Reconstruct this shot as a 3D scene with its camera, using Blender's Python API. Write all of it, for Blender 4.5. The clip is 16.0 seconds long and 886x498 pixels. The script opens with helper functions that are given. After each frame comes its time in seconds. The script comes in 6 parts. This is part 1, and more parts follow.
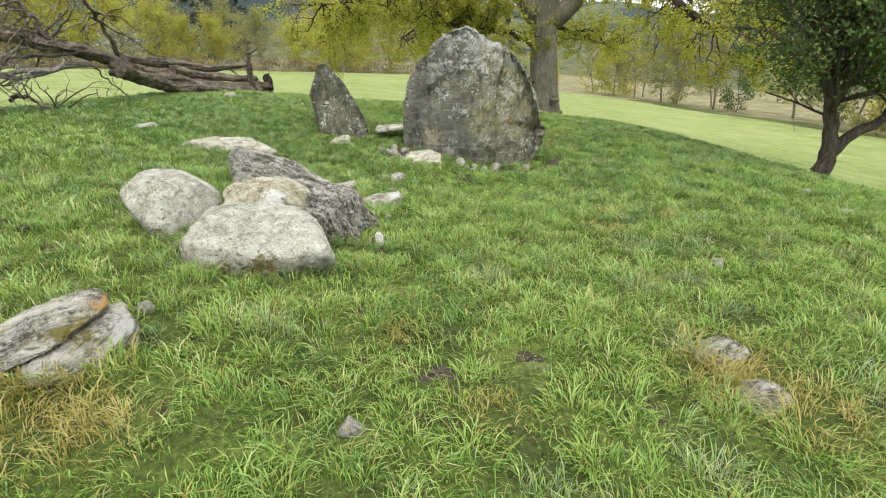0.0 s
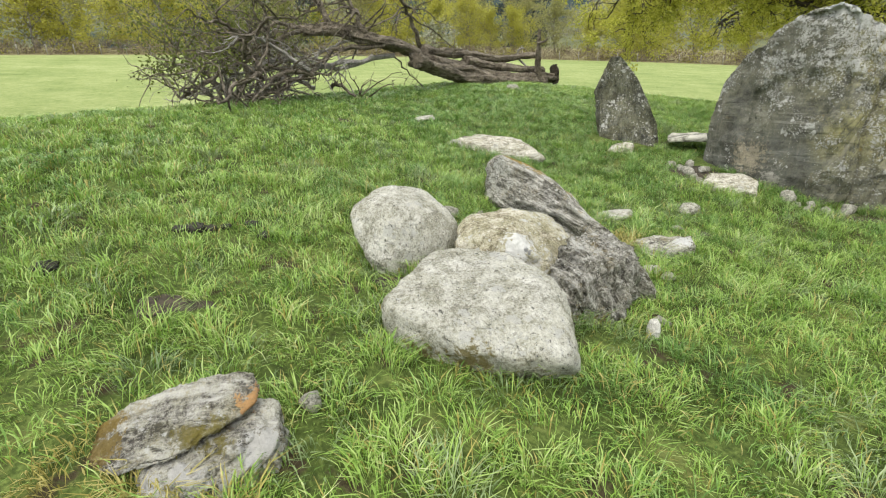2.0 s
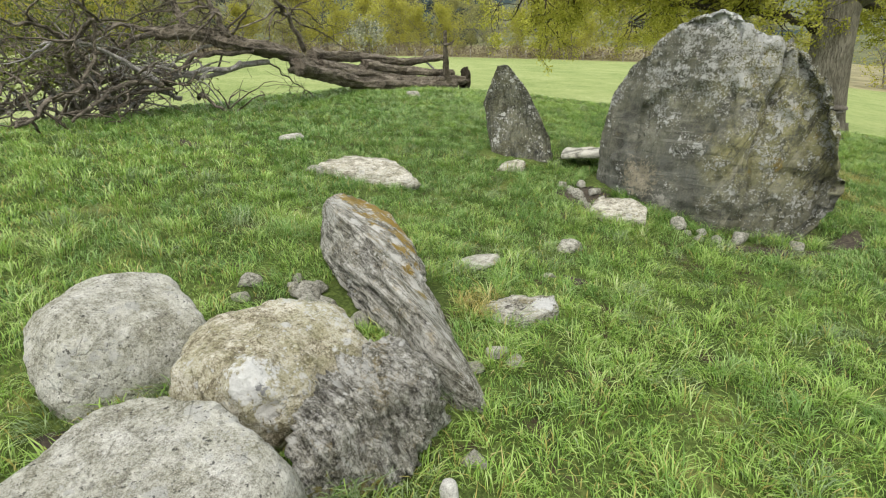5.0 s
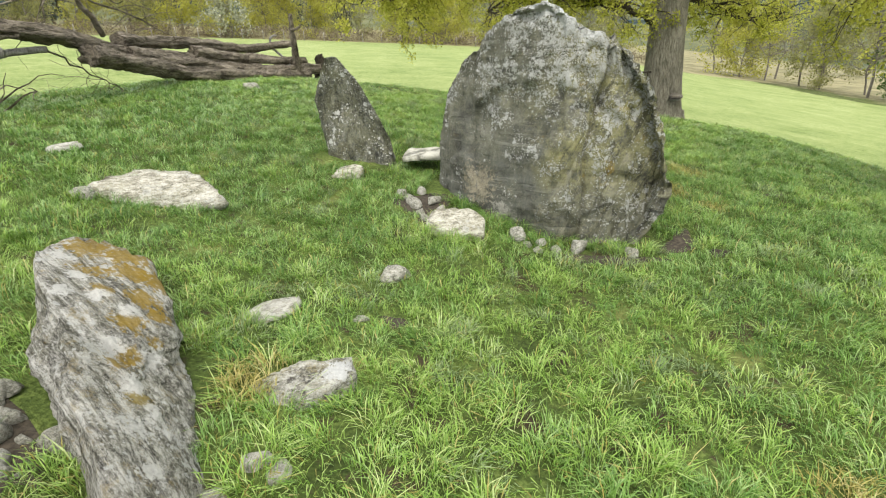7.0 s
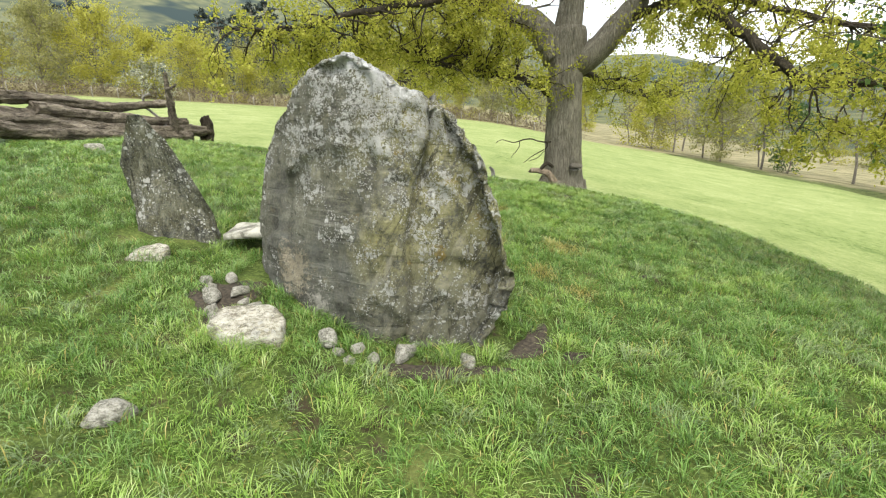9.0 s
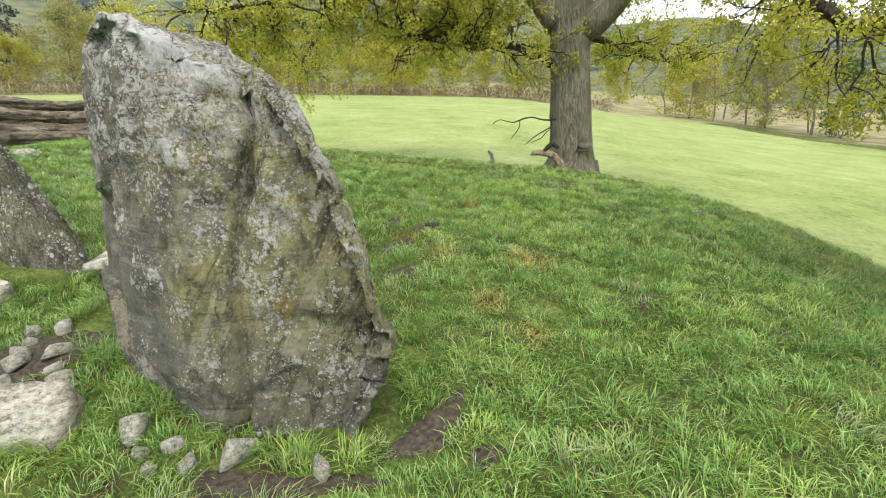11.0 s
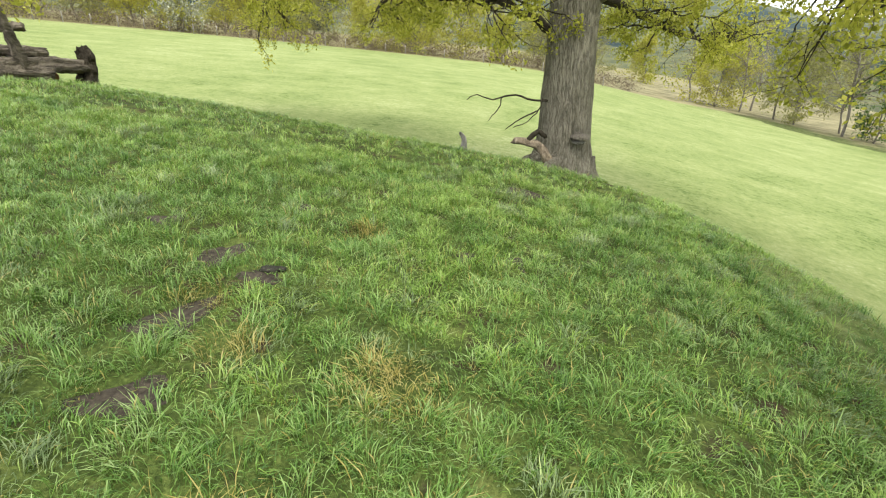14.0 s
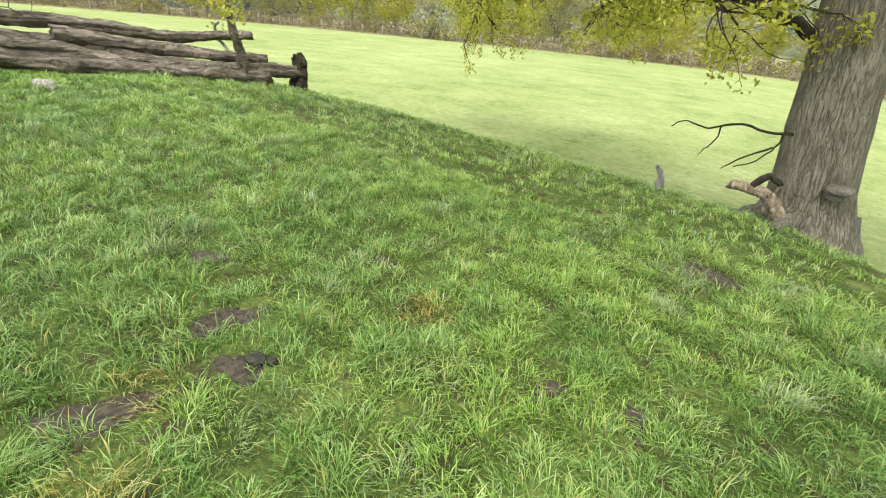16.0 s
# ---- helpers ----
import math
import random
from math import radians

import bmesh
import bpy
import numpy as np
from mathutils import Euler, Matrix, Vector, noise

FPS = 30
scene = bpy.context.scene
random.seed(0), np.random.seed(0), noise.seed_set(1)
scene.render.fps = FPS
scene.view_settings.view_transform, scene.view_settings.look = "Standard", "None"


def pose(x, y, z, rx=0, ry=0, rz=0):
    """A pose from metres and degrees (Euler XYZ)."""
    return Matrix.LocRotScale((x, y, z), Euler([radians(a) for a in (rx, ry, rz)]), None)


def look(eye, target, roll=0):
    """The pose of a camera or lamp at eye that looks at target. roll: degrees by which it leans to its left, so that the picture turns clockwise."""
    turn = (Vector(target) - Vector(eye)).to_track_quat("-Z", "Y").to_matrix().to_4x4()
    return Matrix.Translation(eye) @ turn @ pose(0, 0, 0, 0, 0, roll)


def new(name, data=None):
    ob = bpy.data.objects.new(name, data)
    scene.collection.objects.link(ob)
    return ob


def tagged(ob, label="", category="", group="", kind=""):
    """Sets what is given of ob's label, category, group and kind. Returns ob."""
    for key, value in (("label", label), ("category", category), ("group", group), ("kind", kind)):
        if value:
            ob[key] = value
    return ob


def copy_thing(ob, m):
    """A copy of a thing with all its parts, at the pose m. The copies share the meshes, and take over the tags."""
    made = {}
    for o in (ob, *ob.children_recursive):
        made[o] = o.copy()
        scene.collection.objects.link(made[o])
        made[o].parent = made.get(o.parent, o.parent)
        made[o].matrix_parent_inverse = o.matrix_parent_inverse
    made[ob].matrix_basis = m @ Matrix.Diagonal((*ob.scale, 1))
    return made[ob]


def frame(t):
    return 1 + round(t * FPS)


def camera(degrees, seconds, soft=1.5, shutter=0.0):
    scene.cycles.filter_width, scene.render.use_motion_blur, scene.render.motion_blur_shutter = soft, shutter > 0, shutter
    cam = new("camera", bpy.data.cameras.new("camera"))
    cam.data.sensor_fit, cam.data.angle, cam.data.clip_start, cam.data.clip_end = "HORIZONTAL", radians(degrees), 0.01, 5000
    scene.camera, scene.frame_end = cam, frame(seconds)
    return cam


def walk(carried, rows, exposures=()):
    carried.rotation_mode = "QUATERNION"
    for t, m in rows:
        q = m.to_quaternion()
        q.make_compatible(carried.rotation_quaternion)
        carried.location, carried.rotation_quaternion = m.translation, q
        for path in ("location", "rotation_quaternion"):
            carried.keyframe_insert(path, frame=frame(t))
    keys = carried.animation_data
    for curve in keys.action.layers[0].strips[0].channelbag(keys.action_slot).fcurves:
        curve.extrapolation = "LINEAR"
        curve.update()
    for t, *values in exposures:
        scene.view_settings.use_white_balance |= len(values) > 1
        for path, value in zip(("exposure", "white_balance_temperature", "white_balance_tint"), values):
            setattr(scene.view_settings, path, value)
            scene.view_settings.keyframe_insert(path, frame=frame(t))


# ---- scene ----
cam = camera(82.7, 16.0, soft=1.1)
PATH = [
    (0, (0.046, 0.013, 1.321), (0.046, 1.897, 0.65), -3.3),
    (0.5, (-0.047, 0.406, 1.329), (-0.175, 2.299, 0.694), -2.7),
    (1, (-0.155, 0.714, 1.342), (-0.599, 2.548, 0.681), -2.2),
    (1.5, (-0.191, 1.009, 1.385), (-1.005, 2.713, 0.726), -1.9),
    (2, (-0.218, 1.229, 1.412), (-1.167, 2.861, 0.751), -2.6),
    (2.5, (-0.283, 1.46, 1.462), (-1.162, 3.139, 0.821), -2.1),
    (3, (-0.249, 1.666, 1.463), (-1.092, 3.363, 0.824), -2.0),
    (3.5, (-0.11, 1.895, 1.525), (-1.022, 3.56, 0.896), -1.4),
    (4, (-0.002, 2.074, 1.537), (-0.861, 3.767, 0.909), -3.5),
    (4.2, (0.015, 2.177, 1.543), (-0.767, 3.905, 0.908), -3.0),
    (6.3, (0.377, 3.152, 1.55), (-0.335, 4.859, 0.788), -3.0),
    (6.5, (0.401, 3.281, 1.572), (-0.157, 5.042, 0.806), -1.3),
    (7, (0.524, 3.47, 1.608), (0.184, 5.292, 0.858), -2.4),
    (7.5, (0.841, 3.707, 1.564), (0.545, 5.577, 0.918), -0.9),
    (8, (1.096, 3.941, 1.555), (0.866, 5.829, 0.939), -4.0),
    (8.5, (1.277, 4.351, 1.522), (1.172, 6.276, 0.99), -0.2),
    (8.7, (1.346, 4.468, 1.518), (1.244, 6.396, 0.999), -0.5),
    (10.8, (2.228, 5.835, 1.458), (2.017, 7.735, 0.871), -3.3),
    (11, (2.348, 5.986, 1.474), (2.098, 7.881, 0.886), -3.8),
    (11.5, (2.546, 6.368, 1.508), (2.342, 8.253, 0.872), -4.9),
    (12, (2.684, 6.785, 1.578), (2.621, 8.675, 0.929), -2.7),
    (12.5, (2.869, 7.121, 1.573), (2.833, 9.023, 0.955), -0.5),
    (13, (3.036, 7.568, 1.567), (2.965, 9.456, 0.909), -1.8),
    (13.5, (3.072, 8.054, 1.537), (3.067, 9.941, 0.874), 0.6),
    (13.8, (3.109, 8.323, 1.485), (3.004, 10.185, 0.762), -0.1),
    (14, (3.133, 8.496, 1.461), (2.864, 10.344, 0.746), 1.3),
    (14.5, (3.205, 8.92, 1.498), (2.624, 10.679, 0.744), 1.0),
    (15, (3.288, 9.359, 1.504), (2.69, 11.122, 0.772), 2.0),
    (15.5, (3.367, 9.739, 1.488), (2.597, 11.429, 0.745), 0.9),
    (16, (3.488, 10.133, 1.554), (2.467, 11.697, 0.837), 2.1),
]
walk(cam, [(t, look(eye, target, roll)) for t, eye, target, roll in PATH], ((0.0, -0.17), (2.0, -0.16), (3.5, -0.33), (4.5, -0.3), (6.3, -0.02), (7.0, 0.03), (8.5, 0.13), (11.5, 0.06), (14.0, 0.08), (15.5, 0.22), (16.0, 0.3)))


# ---------------------------------------------------------------- light
SUN_ELEV, SUN_TURN = 56.0, 160.0            # height, and compass turn from +y towards +x
world = bpy.data.worlds.new("sky")
scene.world = world
world.use_nodes = True
wt = world.node_tree
wt.nodes.clear()
w_out = wt.nodes.new("ShaderNodeOutputWorld")
w_sky = wt.nodes.new("ShaderNodeTexSky")
w_sky.sky_type, w_sky.sun_disc = "NISHITA", False
w_sky.sun_elevation, w_sky.sun_rotation = radians(SUN_ELEV), radians(SUN_TURN)
w_bg = wt.nodes.new("ShaderNodeBackground")
w_bg.inputs[1].default_value = 0.10
w_cloud = wt.nodes.new("ShaderNodeBackground")
w_cloud.inputs[0].default_value = (0.93, 0.96, 1.0, 1)
w_cloud.inputs[1].default_value = 1.85
w_noise = wt.nodes.new("ShaderNodeTexNoise")
w_noise.inputs["Scale"].default_value, w_noise.inputs["Detail"].default_value = 2.2, 6
w_ramp = wt.nodes.new("ShaderNodeMapRange")
w_ramp.inputs[1].default_value, w_ramp.inputs[2].default_value = 0.30, 0.52
w_ramp.inputs[3].default_value, w_ramp.inputs[4].default_value = 0.55, 1.0
w_mix = wt.nodes.new("ShaderNodeMixShader")
wt.links.new(w_sky.outputs[0], w_bg.inputs[0])
wt.links.new(w_noise.outputs[0], w_ramp.inputs[0])
wt.links.new(w_ramp.outputs[0], w_mix.inputs[0])
wt.links.new(w_bg.outputs[0], w_mix.inputs[1])
wt.links.new(w_cloud.outputs[0], w_mix.inputs[2])
wt.links.new(w_mix.outputs[0], w_out.inputs[0])

sun = new("sun", bpy.data.lights.new("sun", "SUN"))
sun.data.energy, sun.data.angle, sun.data.color = 3.8, radians(40), (1.0, 0.95, 0.86)
_a, _e = radians(SUN_TURN), radians(SUN_ELEV)
sun.matrix_world = look((0, 0, 30), Vector((0, 0, 30)) - Vector((math.sin(_a) * math.cos(_e), math.cos(_a) * math.cos(_e), math.sin(_e))))


# ---------------------------------------------------------------- materials
class Nodes:
    """A small writer of node materials."""

    def __init__(self, name, rough=0.85, spec=0.3):
        self.m = bpy.data.materials.new(name)
        self.m.use_nodes = True
        self.t = self.m.node_tree
        self.b = self.t.nodes["Principled BSDF"]
        self.b.inputs["Roughness"].default_value = rough
        self.b.inputs["Specular IOR Level"].default_value = spec

    def put(self, kind, **inputs):
        n = self.t.nodes.new(kind)
        for k, v in inputs.items():
            key = int(k[1:]) if k[0] == "i" and k[1:].isdigit() else k.replace("_", " ")
            self.wire(v, n.inputs[key])
        return n

    def wire(self, v, socket):
        if isinstance(v, bpy.types.NodeSocket):
            self.t.links.new(v, socket)
        elif isinstance(v, tuple) and len(v) == 3 and socket.type == "RGBA":
            socket.default_value = (*v, 1)
        else:
            socket.default_value = v

    def place(self):
        return self.put("ShaderNodeNewGeometry").outputs["Position"]

    def own(self):
        return self.put("ShaderNodeTexCoord").outputs["Object"]

    def noise(self, at, scale, detail=5, rough=0.55, distort=0.0, stretch=None):
        if stretch:
            n = self.put("ShaderNodeMapping", Vector=at)
            n.inputs["Scale"].default_value = stretch
            at = n.outputs[0]
        return self.put("ShaderNodeTexNoise", Vector=at, Scale=scale, Detail=float(detail), Roughness=rough, Distortion=distort).outputs[0]

    def cells(self, at, scale):
        return self.put("ShaderNodeTexVoronoi", Vector=at, Scale=scale).outputs["Distance"]

    def discs(self, at, scale, more, ragged=0.35):
        """Scattered lichen rosettes of uneven size with ragged rims."""
        rag = self.put("ShaderNodeTexNoise", Vector=at, Scale=scale * 1.7, Detail=5.0, Roughness=0.7).outputs["Color"]
        off = self.put("ShaderNodeVectorMath", i0=rag, i1=(0.5, 0.5, 0.5))
        off.operation = "SUBTRACT"
        far = self.put("ShaderNodeVectorMath", i0=off.outputs[0])
        far.operation = "SCALE"
        far.inputs["Scale"].default_value = 3.0 * ragged / scale
        put = self.put("ShaderNodeVectorMath", i0=at, i1=far.outputs[0])
        vor = self.put("ShaderNodeTexVoronoi", Vector=put.outputs[0], Scale=scale)
        dice = self.put("ShaderNodeSeparateColor", i0=vor.outputs["Color"]).outputs[0]
        wide = self.range(self.math("ADD", dice, more), 0.7, 1.1, 0.0, 0.6)
        return self.range(self.math("SUBTRACT", vor.outputs["Distance"], wide), 0.0, -0.1)

    def range(self, v, a, b, c=0.0, d=1.0):
        return self.put("ShaderNodeMapRange", i0=v, i1=a, i2=b, i3=c, i4=d).outputs[0]

    def math(self, op, a, b=0.0):
        n = self.put("ShaderNodeMath", i0=a, i1=b)
        n.operation = op
        return n.outputs[0]

    def mix(self, f, a, b):
        n = self.t.nodes.new("ShaderNodeMix")
        n.data_type = "RGBA"
        for v, k in ((f, 0), (a, 6), (b, 7)):
            self.wire(v, n.inputs[k])
        return n.outputs[2]

    def ramp(self, v, stops):
        n = self.put("ShaderNodeValToRGB", Fac=v)
        while len(n.color_ramp.elements) < len(stops):
            n.color_ramp.elements.new(1.0)
        for e, (p, c) in zip(n.color_ramp.elements, stops):
            e.position, e.color = p, (*c, 1)
        return n.outputs[0]

    def bump(self, h, strength=0.5, distance=0.02):
        self.wire(self.put("ShaderNodeBump", Height=h, Strength=strength, Distance=distance).outputs[0], self.b.inputs["Normal"])

    def done(self, colour, rough=None):
        self.wire(colour, self.b.inputs["Base Color"])
        if rough is not None:
            self.wire(rough, self.b.inputs["Roughness"])
        return self.m


def leafy(name, stops, through_light=0.35, patch=0.35, patch_scale=0.9, rough=0.6, spec=0.25, tuft=0.0):
    n = Nodes(name, rough, spec)
    g = n.put("ShaderNodeNewGeometry")
    v = n.math("ADD", n.math("MULTIPLY", g.outputs["Random Per Island"], 1 - patch - tuft), n.math("MULTIPLY", n.range(n.noise(g.outputs["Position"], patch_scale, 5, 0.6), 0.32, 0.68), patch))
    if tuft:
        a = n.put("ShaderNodeAttribute")
        a.attribute_name = "tuft"
        v = n.math("ADD", v, n.math("MULTIPLY", a.outputs["Fac"], tuft))
    col = n.ramp(v, stops)
    tr = n.put("ShaderNodeBsdfTranslucent", Color=col)
    mx = n.put("ShaderNodeMixShader", i0=through_light, i1=n.b.outputs[0], i2=tr.outputs[0])
    n.t.links.new(mx.outputs[0], n.t.nodes["Material Output"].inputs[0])
    return n.done(col)


def make_grass_ground():
    n = Nodes("grass_ground", 0.95, 0.1)
    p = n.place()
    big = n.noise(p, 0.22, 4)
    mid = n.noise(p, 2.3, 5)
    fine = n.noise(p, 34.0, 4, 0.7)
    green = n.ramp(n.math("ADD", n.math("MULTIPLY", fine, 0.6), n.math("MULTIPLY", mid, 0.4)), [(0.32, (0.02, 0.029, 0.01)), (0.5, (0.07, 0.1, 0.024)), (0.66, (0.17, 0.22, 0.058))])
    straw = n.mix(n.range(mid, 0.6, 0.72, 0, 0.55), green, (0.2, 0.19, 0.07))
    soil = n.mix(n.range(n.noise(p, 3.7, 6, 0.65), 0.57, 0.64, 0, 0.9), straw, (0.06, 0.043, 0.028))
    n.bump(n.math("ADD", fine, n.math("MULTIPLY", mid, 2.0)), 0.8, 0.04)
    sep = n.put("ShaderNodeSeparateXYZ", Vector=p)
    # the open pasture, close-grazed and lighter than the rough mound
    u = n.math("POWER", n.math("ABSOLUTE", n.math("DIVIDE", n.math("ADD", sep.outputs[0], 2.0), 9.5)), 2.6)
    v = n.math("POWER", n.math("ABSOLUTE", n.math("DIVIDE", n.math("SUBTRACT", sep.outputs[1], 8.5), 12.0)), 2.6)
    away = n.range(n.math("ADD", n.math("ADD", n.math("ADD", u, v), n.range(sep.outputs[0], 3.8, 6.6, 0.0, 0.5)), n.range(mid, 0, 1, -0.12, 0.12)), 0.84, 1.4)
    tufty = n.noise(p, 4.6, 9, 0.8, 0.3)
    graze = n.ramp(n.math("ADD", n.math("ADD", n.math("MULTIPLY", tufty, 0.4), n.math("MULTIPLY", n.noise(p, 17.0, 5, 0.75), 0.22)), n.math("ADD", n.math("MULTIPLY", n.noise(p, 0.45, 5, 0.6), 0.22), n.math("MULTIPLY", n.noise(p, 0.06, 3), 0.16))), [(0.41, (0.105, 0.155, 0.04)), (0.47, (0.21, 0.262, 0.088)), (0.53, (0.27, 0.312, 0.12)), (0.6, (0.37, 0.4, 0.195))])
    graze = n.mix(n.range(n.noise(p, 1.1, 7, 0.75), 0.66, 0.72, 0, 0.6), graze, (0.2, 0.17, 0.07))
    graze = n.mix(n.range(n.noise(p, 2.6, 7, 0.72, 0.4), 0.55, 0.64, 0, 0.55), graze, (0.13, 0.19, 0.05))
    graze = n.mix(n.range(n.noise(p, 5.5, 5, 0.7), 0.62, 0.7, 0, 0.6), graze, (0.46, 0.48, 0.27))
    dv = n.put("ShaderNodeVectorMath", i0=p, i1=(0.0, 5.0, 0.0))
    dv.operation = "DISTANCE"
    rough_land = n.mix(n.range(sep.outputs[0], 4, 16), (0.2, 0.18, 0.09), n.ramp(n.noise(p, 0.35, 5, 0.6), [(0.35, (0.14, 0.135, 0.07)), (0.6, (0.28, 0.25, 0.14))]))
    past = n.math("ADD", n.math("ADD", n.math("SUBTRACT", sep.outputs[0], 49.5), n.math("MULTIPLY", sep.outputs[1], 0.27)), n.range(n.noise(p, 0.12, 3), 0.3, 0.7, -1.5, 1.5))
    bank = n.mix(n.range(n.math("ADD", past, n.range(n.noise(p, 0.3, 4), 0.3, 0.7, -3.0, 3.0)), 3.0, 7.0), n.ramp(n.noise(p, 2.0, 5), [(0.35, (0.05, 0.07, 0.022)), (0.65, (0.13, 0.15, 0.05))]), rough_land)
    field = n.mix(n.range(past, 0.0, 0.6), n.mix(away, soil, graze), bank)
    return n.done(n.mix(n.range(dv.outputs["Value"], 79.5, 81.5), field, rough_land))


def make_stone(name, low, mid, high, grain=60.0, strata=None, white=0.0, moss=0.0, rust=0.0, bump=0.5, pits=0.0, cracks=0.5, spots=()):
    """Weathered rock: speckle, cracks, stains, crusts of pale lichen, moss on what looks up."""
    n = Nodes(name, 0.92, 0.18)
    p = n.own()
    g = n.noise(p, grain, 8, 0.8)
    g2 = n.noise(p, grain * 3.1, 4, 0.7)
    s = n.noise(p, 3.2, 8, 0.7, 0.3)
    layer = n.noise(p, 7.0, 10, 0.75, 0.6, stretch=strata) if strata else n.noise(p, 13.0, 9, 0.75)
    part_of = (0.28, 0.12, 0.16, 0.44) if strata else (0.36, 0.2, 0.2, 0.24)
    v = n.math("ADD", n.math("ADD", n.math("MULTIPLY", g, part_of[0]), n.math("MULTIPLY", g2, part_of[1])), n.math("ADD", n.math("MULTIPLY", s, part_of[2]), n.math("MULTIPLY", layer, part_of[3])))
    col = n.ramp(v, [(0.445, low), (0.5, mid), (0.555, high)])
    if strata:
        lines = n.noise(p, 16.0, 7, 0.65, 0.5, stretch=strata)
        col = n.mix(n.range(lines, 0.56, 0.66, 0, 0.55), col, high)
        col = n.mix(n.range(lines, 0.44, 0.36, 0, 0.7), col, low)
    if rust:
        f = n.range(n.math("ADD", n.math("MULTIPLY", n.noise(p, 4.5, 10, 0.8), 0.6), n.math("MULTIPLY", g, 0.4)), 0.44, 0.54, 0, rust)
        col = n.mix(f, col, n.mix(g, (0.12, 0.118, 0.05), (0.42, 0.405, 0.215)))
    seam = n.math("ABSOLUTE", n.math("SUBTRACT", n.noise(p, 4.2, 5, 0.6, 0.4, stretch=strata or (1, 1, 1)), 0.5))
    crack = n.math("MULTIPLY", n.range(seam, 0.0, 0.012, 1.0, 0.0), n.range(n.noise(p, 2.2, 3), 0.45, 0.58))
    col = n.mix(n.math("MULTIPLY", crack, cracks), col, tuple(0.4 * q for q in low))
    if white:
        where = n.range(n.noise(p, 2.6, 5, 0.6), 0.35, 0.68, -0.22, 0.28)
        crust = n.math("MAXIMUM", n.discs(p, 15.0, where), n.math("MAXIMUM", n.discs(p, 38.0, where), n.discs(p, 90.0, where)))
        crust = n.math("MULTIPLY", crust, n.range(g, 0.36, 0.5, 0.35, 1.0))
        col = n.mix(n.math("MULTIPLY", crust, white), col, n.mix(g2, (0.36, 0.36, 0.33), (0.68, 0.68, 0.63)))
    if pits:
        col = n.mix(n.range(n.noise(p, 48.0, 6, 0.7), 0.41, 0.36, 0, pits), col, (0.04, 0.04, 0.035))
        col = n.mix(n.math("MULTIPLY", n.discs(p, 34.0, n.range(s, 0.35, 0.65, -0.2, 0.12)), 0.55 * pits), col, tuple(0.55 * q for q in low))
    if moss:
        up = n.put("ShaderNodeSeparateXYZ", Vector=n.put("ShaderNodeNewGeometry").outputs["Normal"]).outputs[2]
        mk = n.math("MULTIPLY", n.range(n.math("ADD", n.math("MULTIPLY", n.noise(p, 7.0, 10, 0.8), 0.7), n.math("MULTIPLY", g, 0.3)), 0.53, 0.58, 0, moss), n.range(up, -0.1, 0.6))
        col = n.mix(mk, col, n.ramp(g, [(0.35, (0.06, 0.048, 0.012)), (0.65, (0.28, 0.19, 0.03))]))
    if spots:
        w = n.place()
        edge = n.math("ADD", n.math("MULTIPLY", n.noise(w, 30.0, 7, 0.7), 0.8), n.math("MULTIPLY", g2, 0.2))
        for x, y, z, r, strong, c in spots:
            dv = n.put("ShaderNodeVectorMath", i0=w, i1=(x, y, z))
            dv.operation = "DISTANCE"
            k = n.range(n.math("ADD", edge, n.range(dv.outputs["Value"], 0.0, r * 1.5, 0.2, -0.2)), 0.5, 0.56, 0.0, strong)
            col = n.mix(k, col, n.mix(g, tuple(0.4 * q for q in c), tuple(min(1.0, 1.3 * q) for q in c)))
    h = n.math("ADD", n.math("ADD", n.math("MULTIPLY", g, 0.6), n.math("MULTIPLY", g2, 0.25)), n.math("ADD", layer, n.math("MULTIPLY", s, 0.5)))
    h = n.math("SUBTRACT", h, n.math("MULTIPLY", crack, 0.5))
    n.bump(h, bump, 0.03)
    return n.done(col)


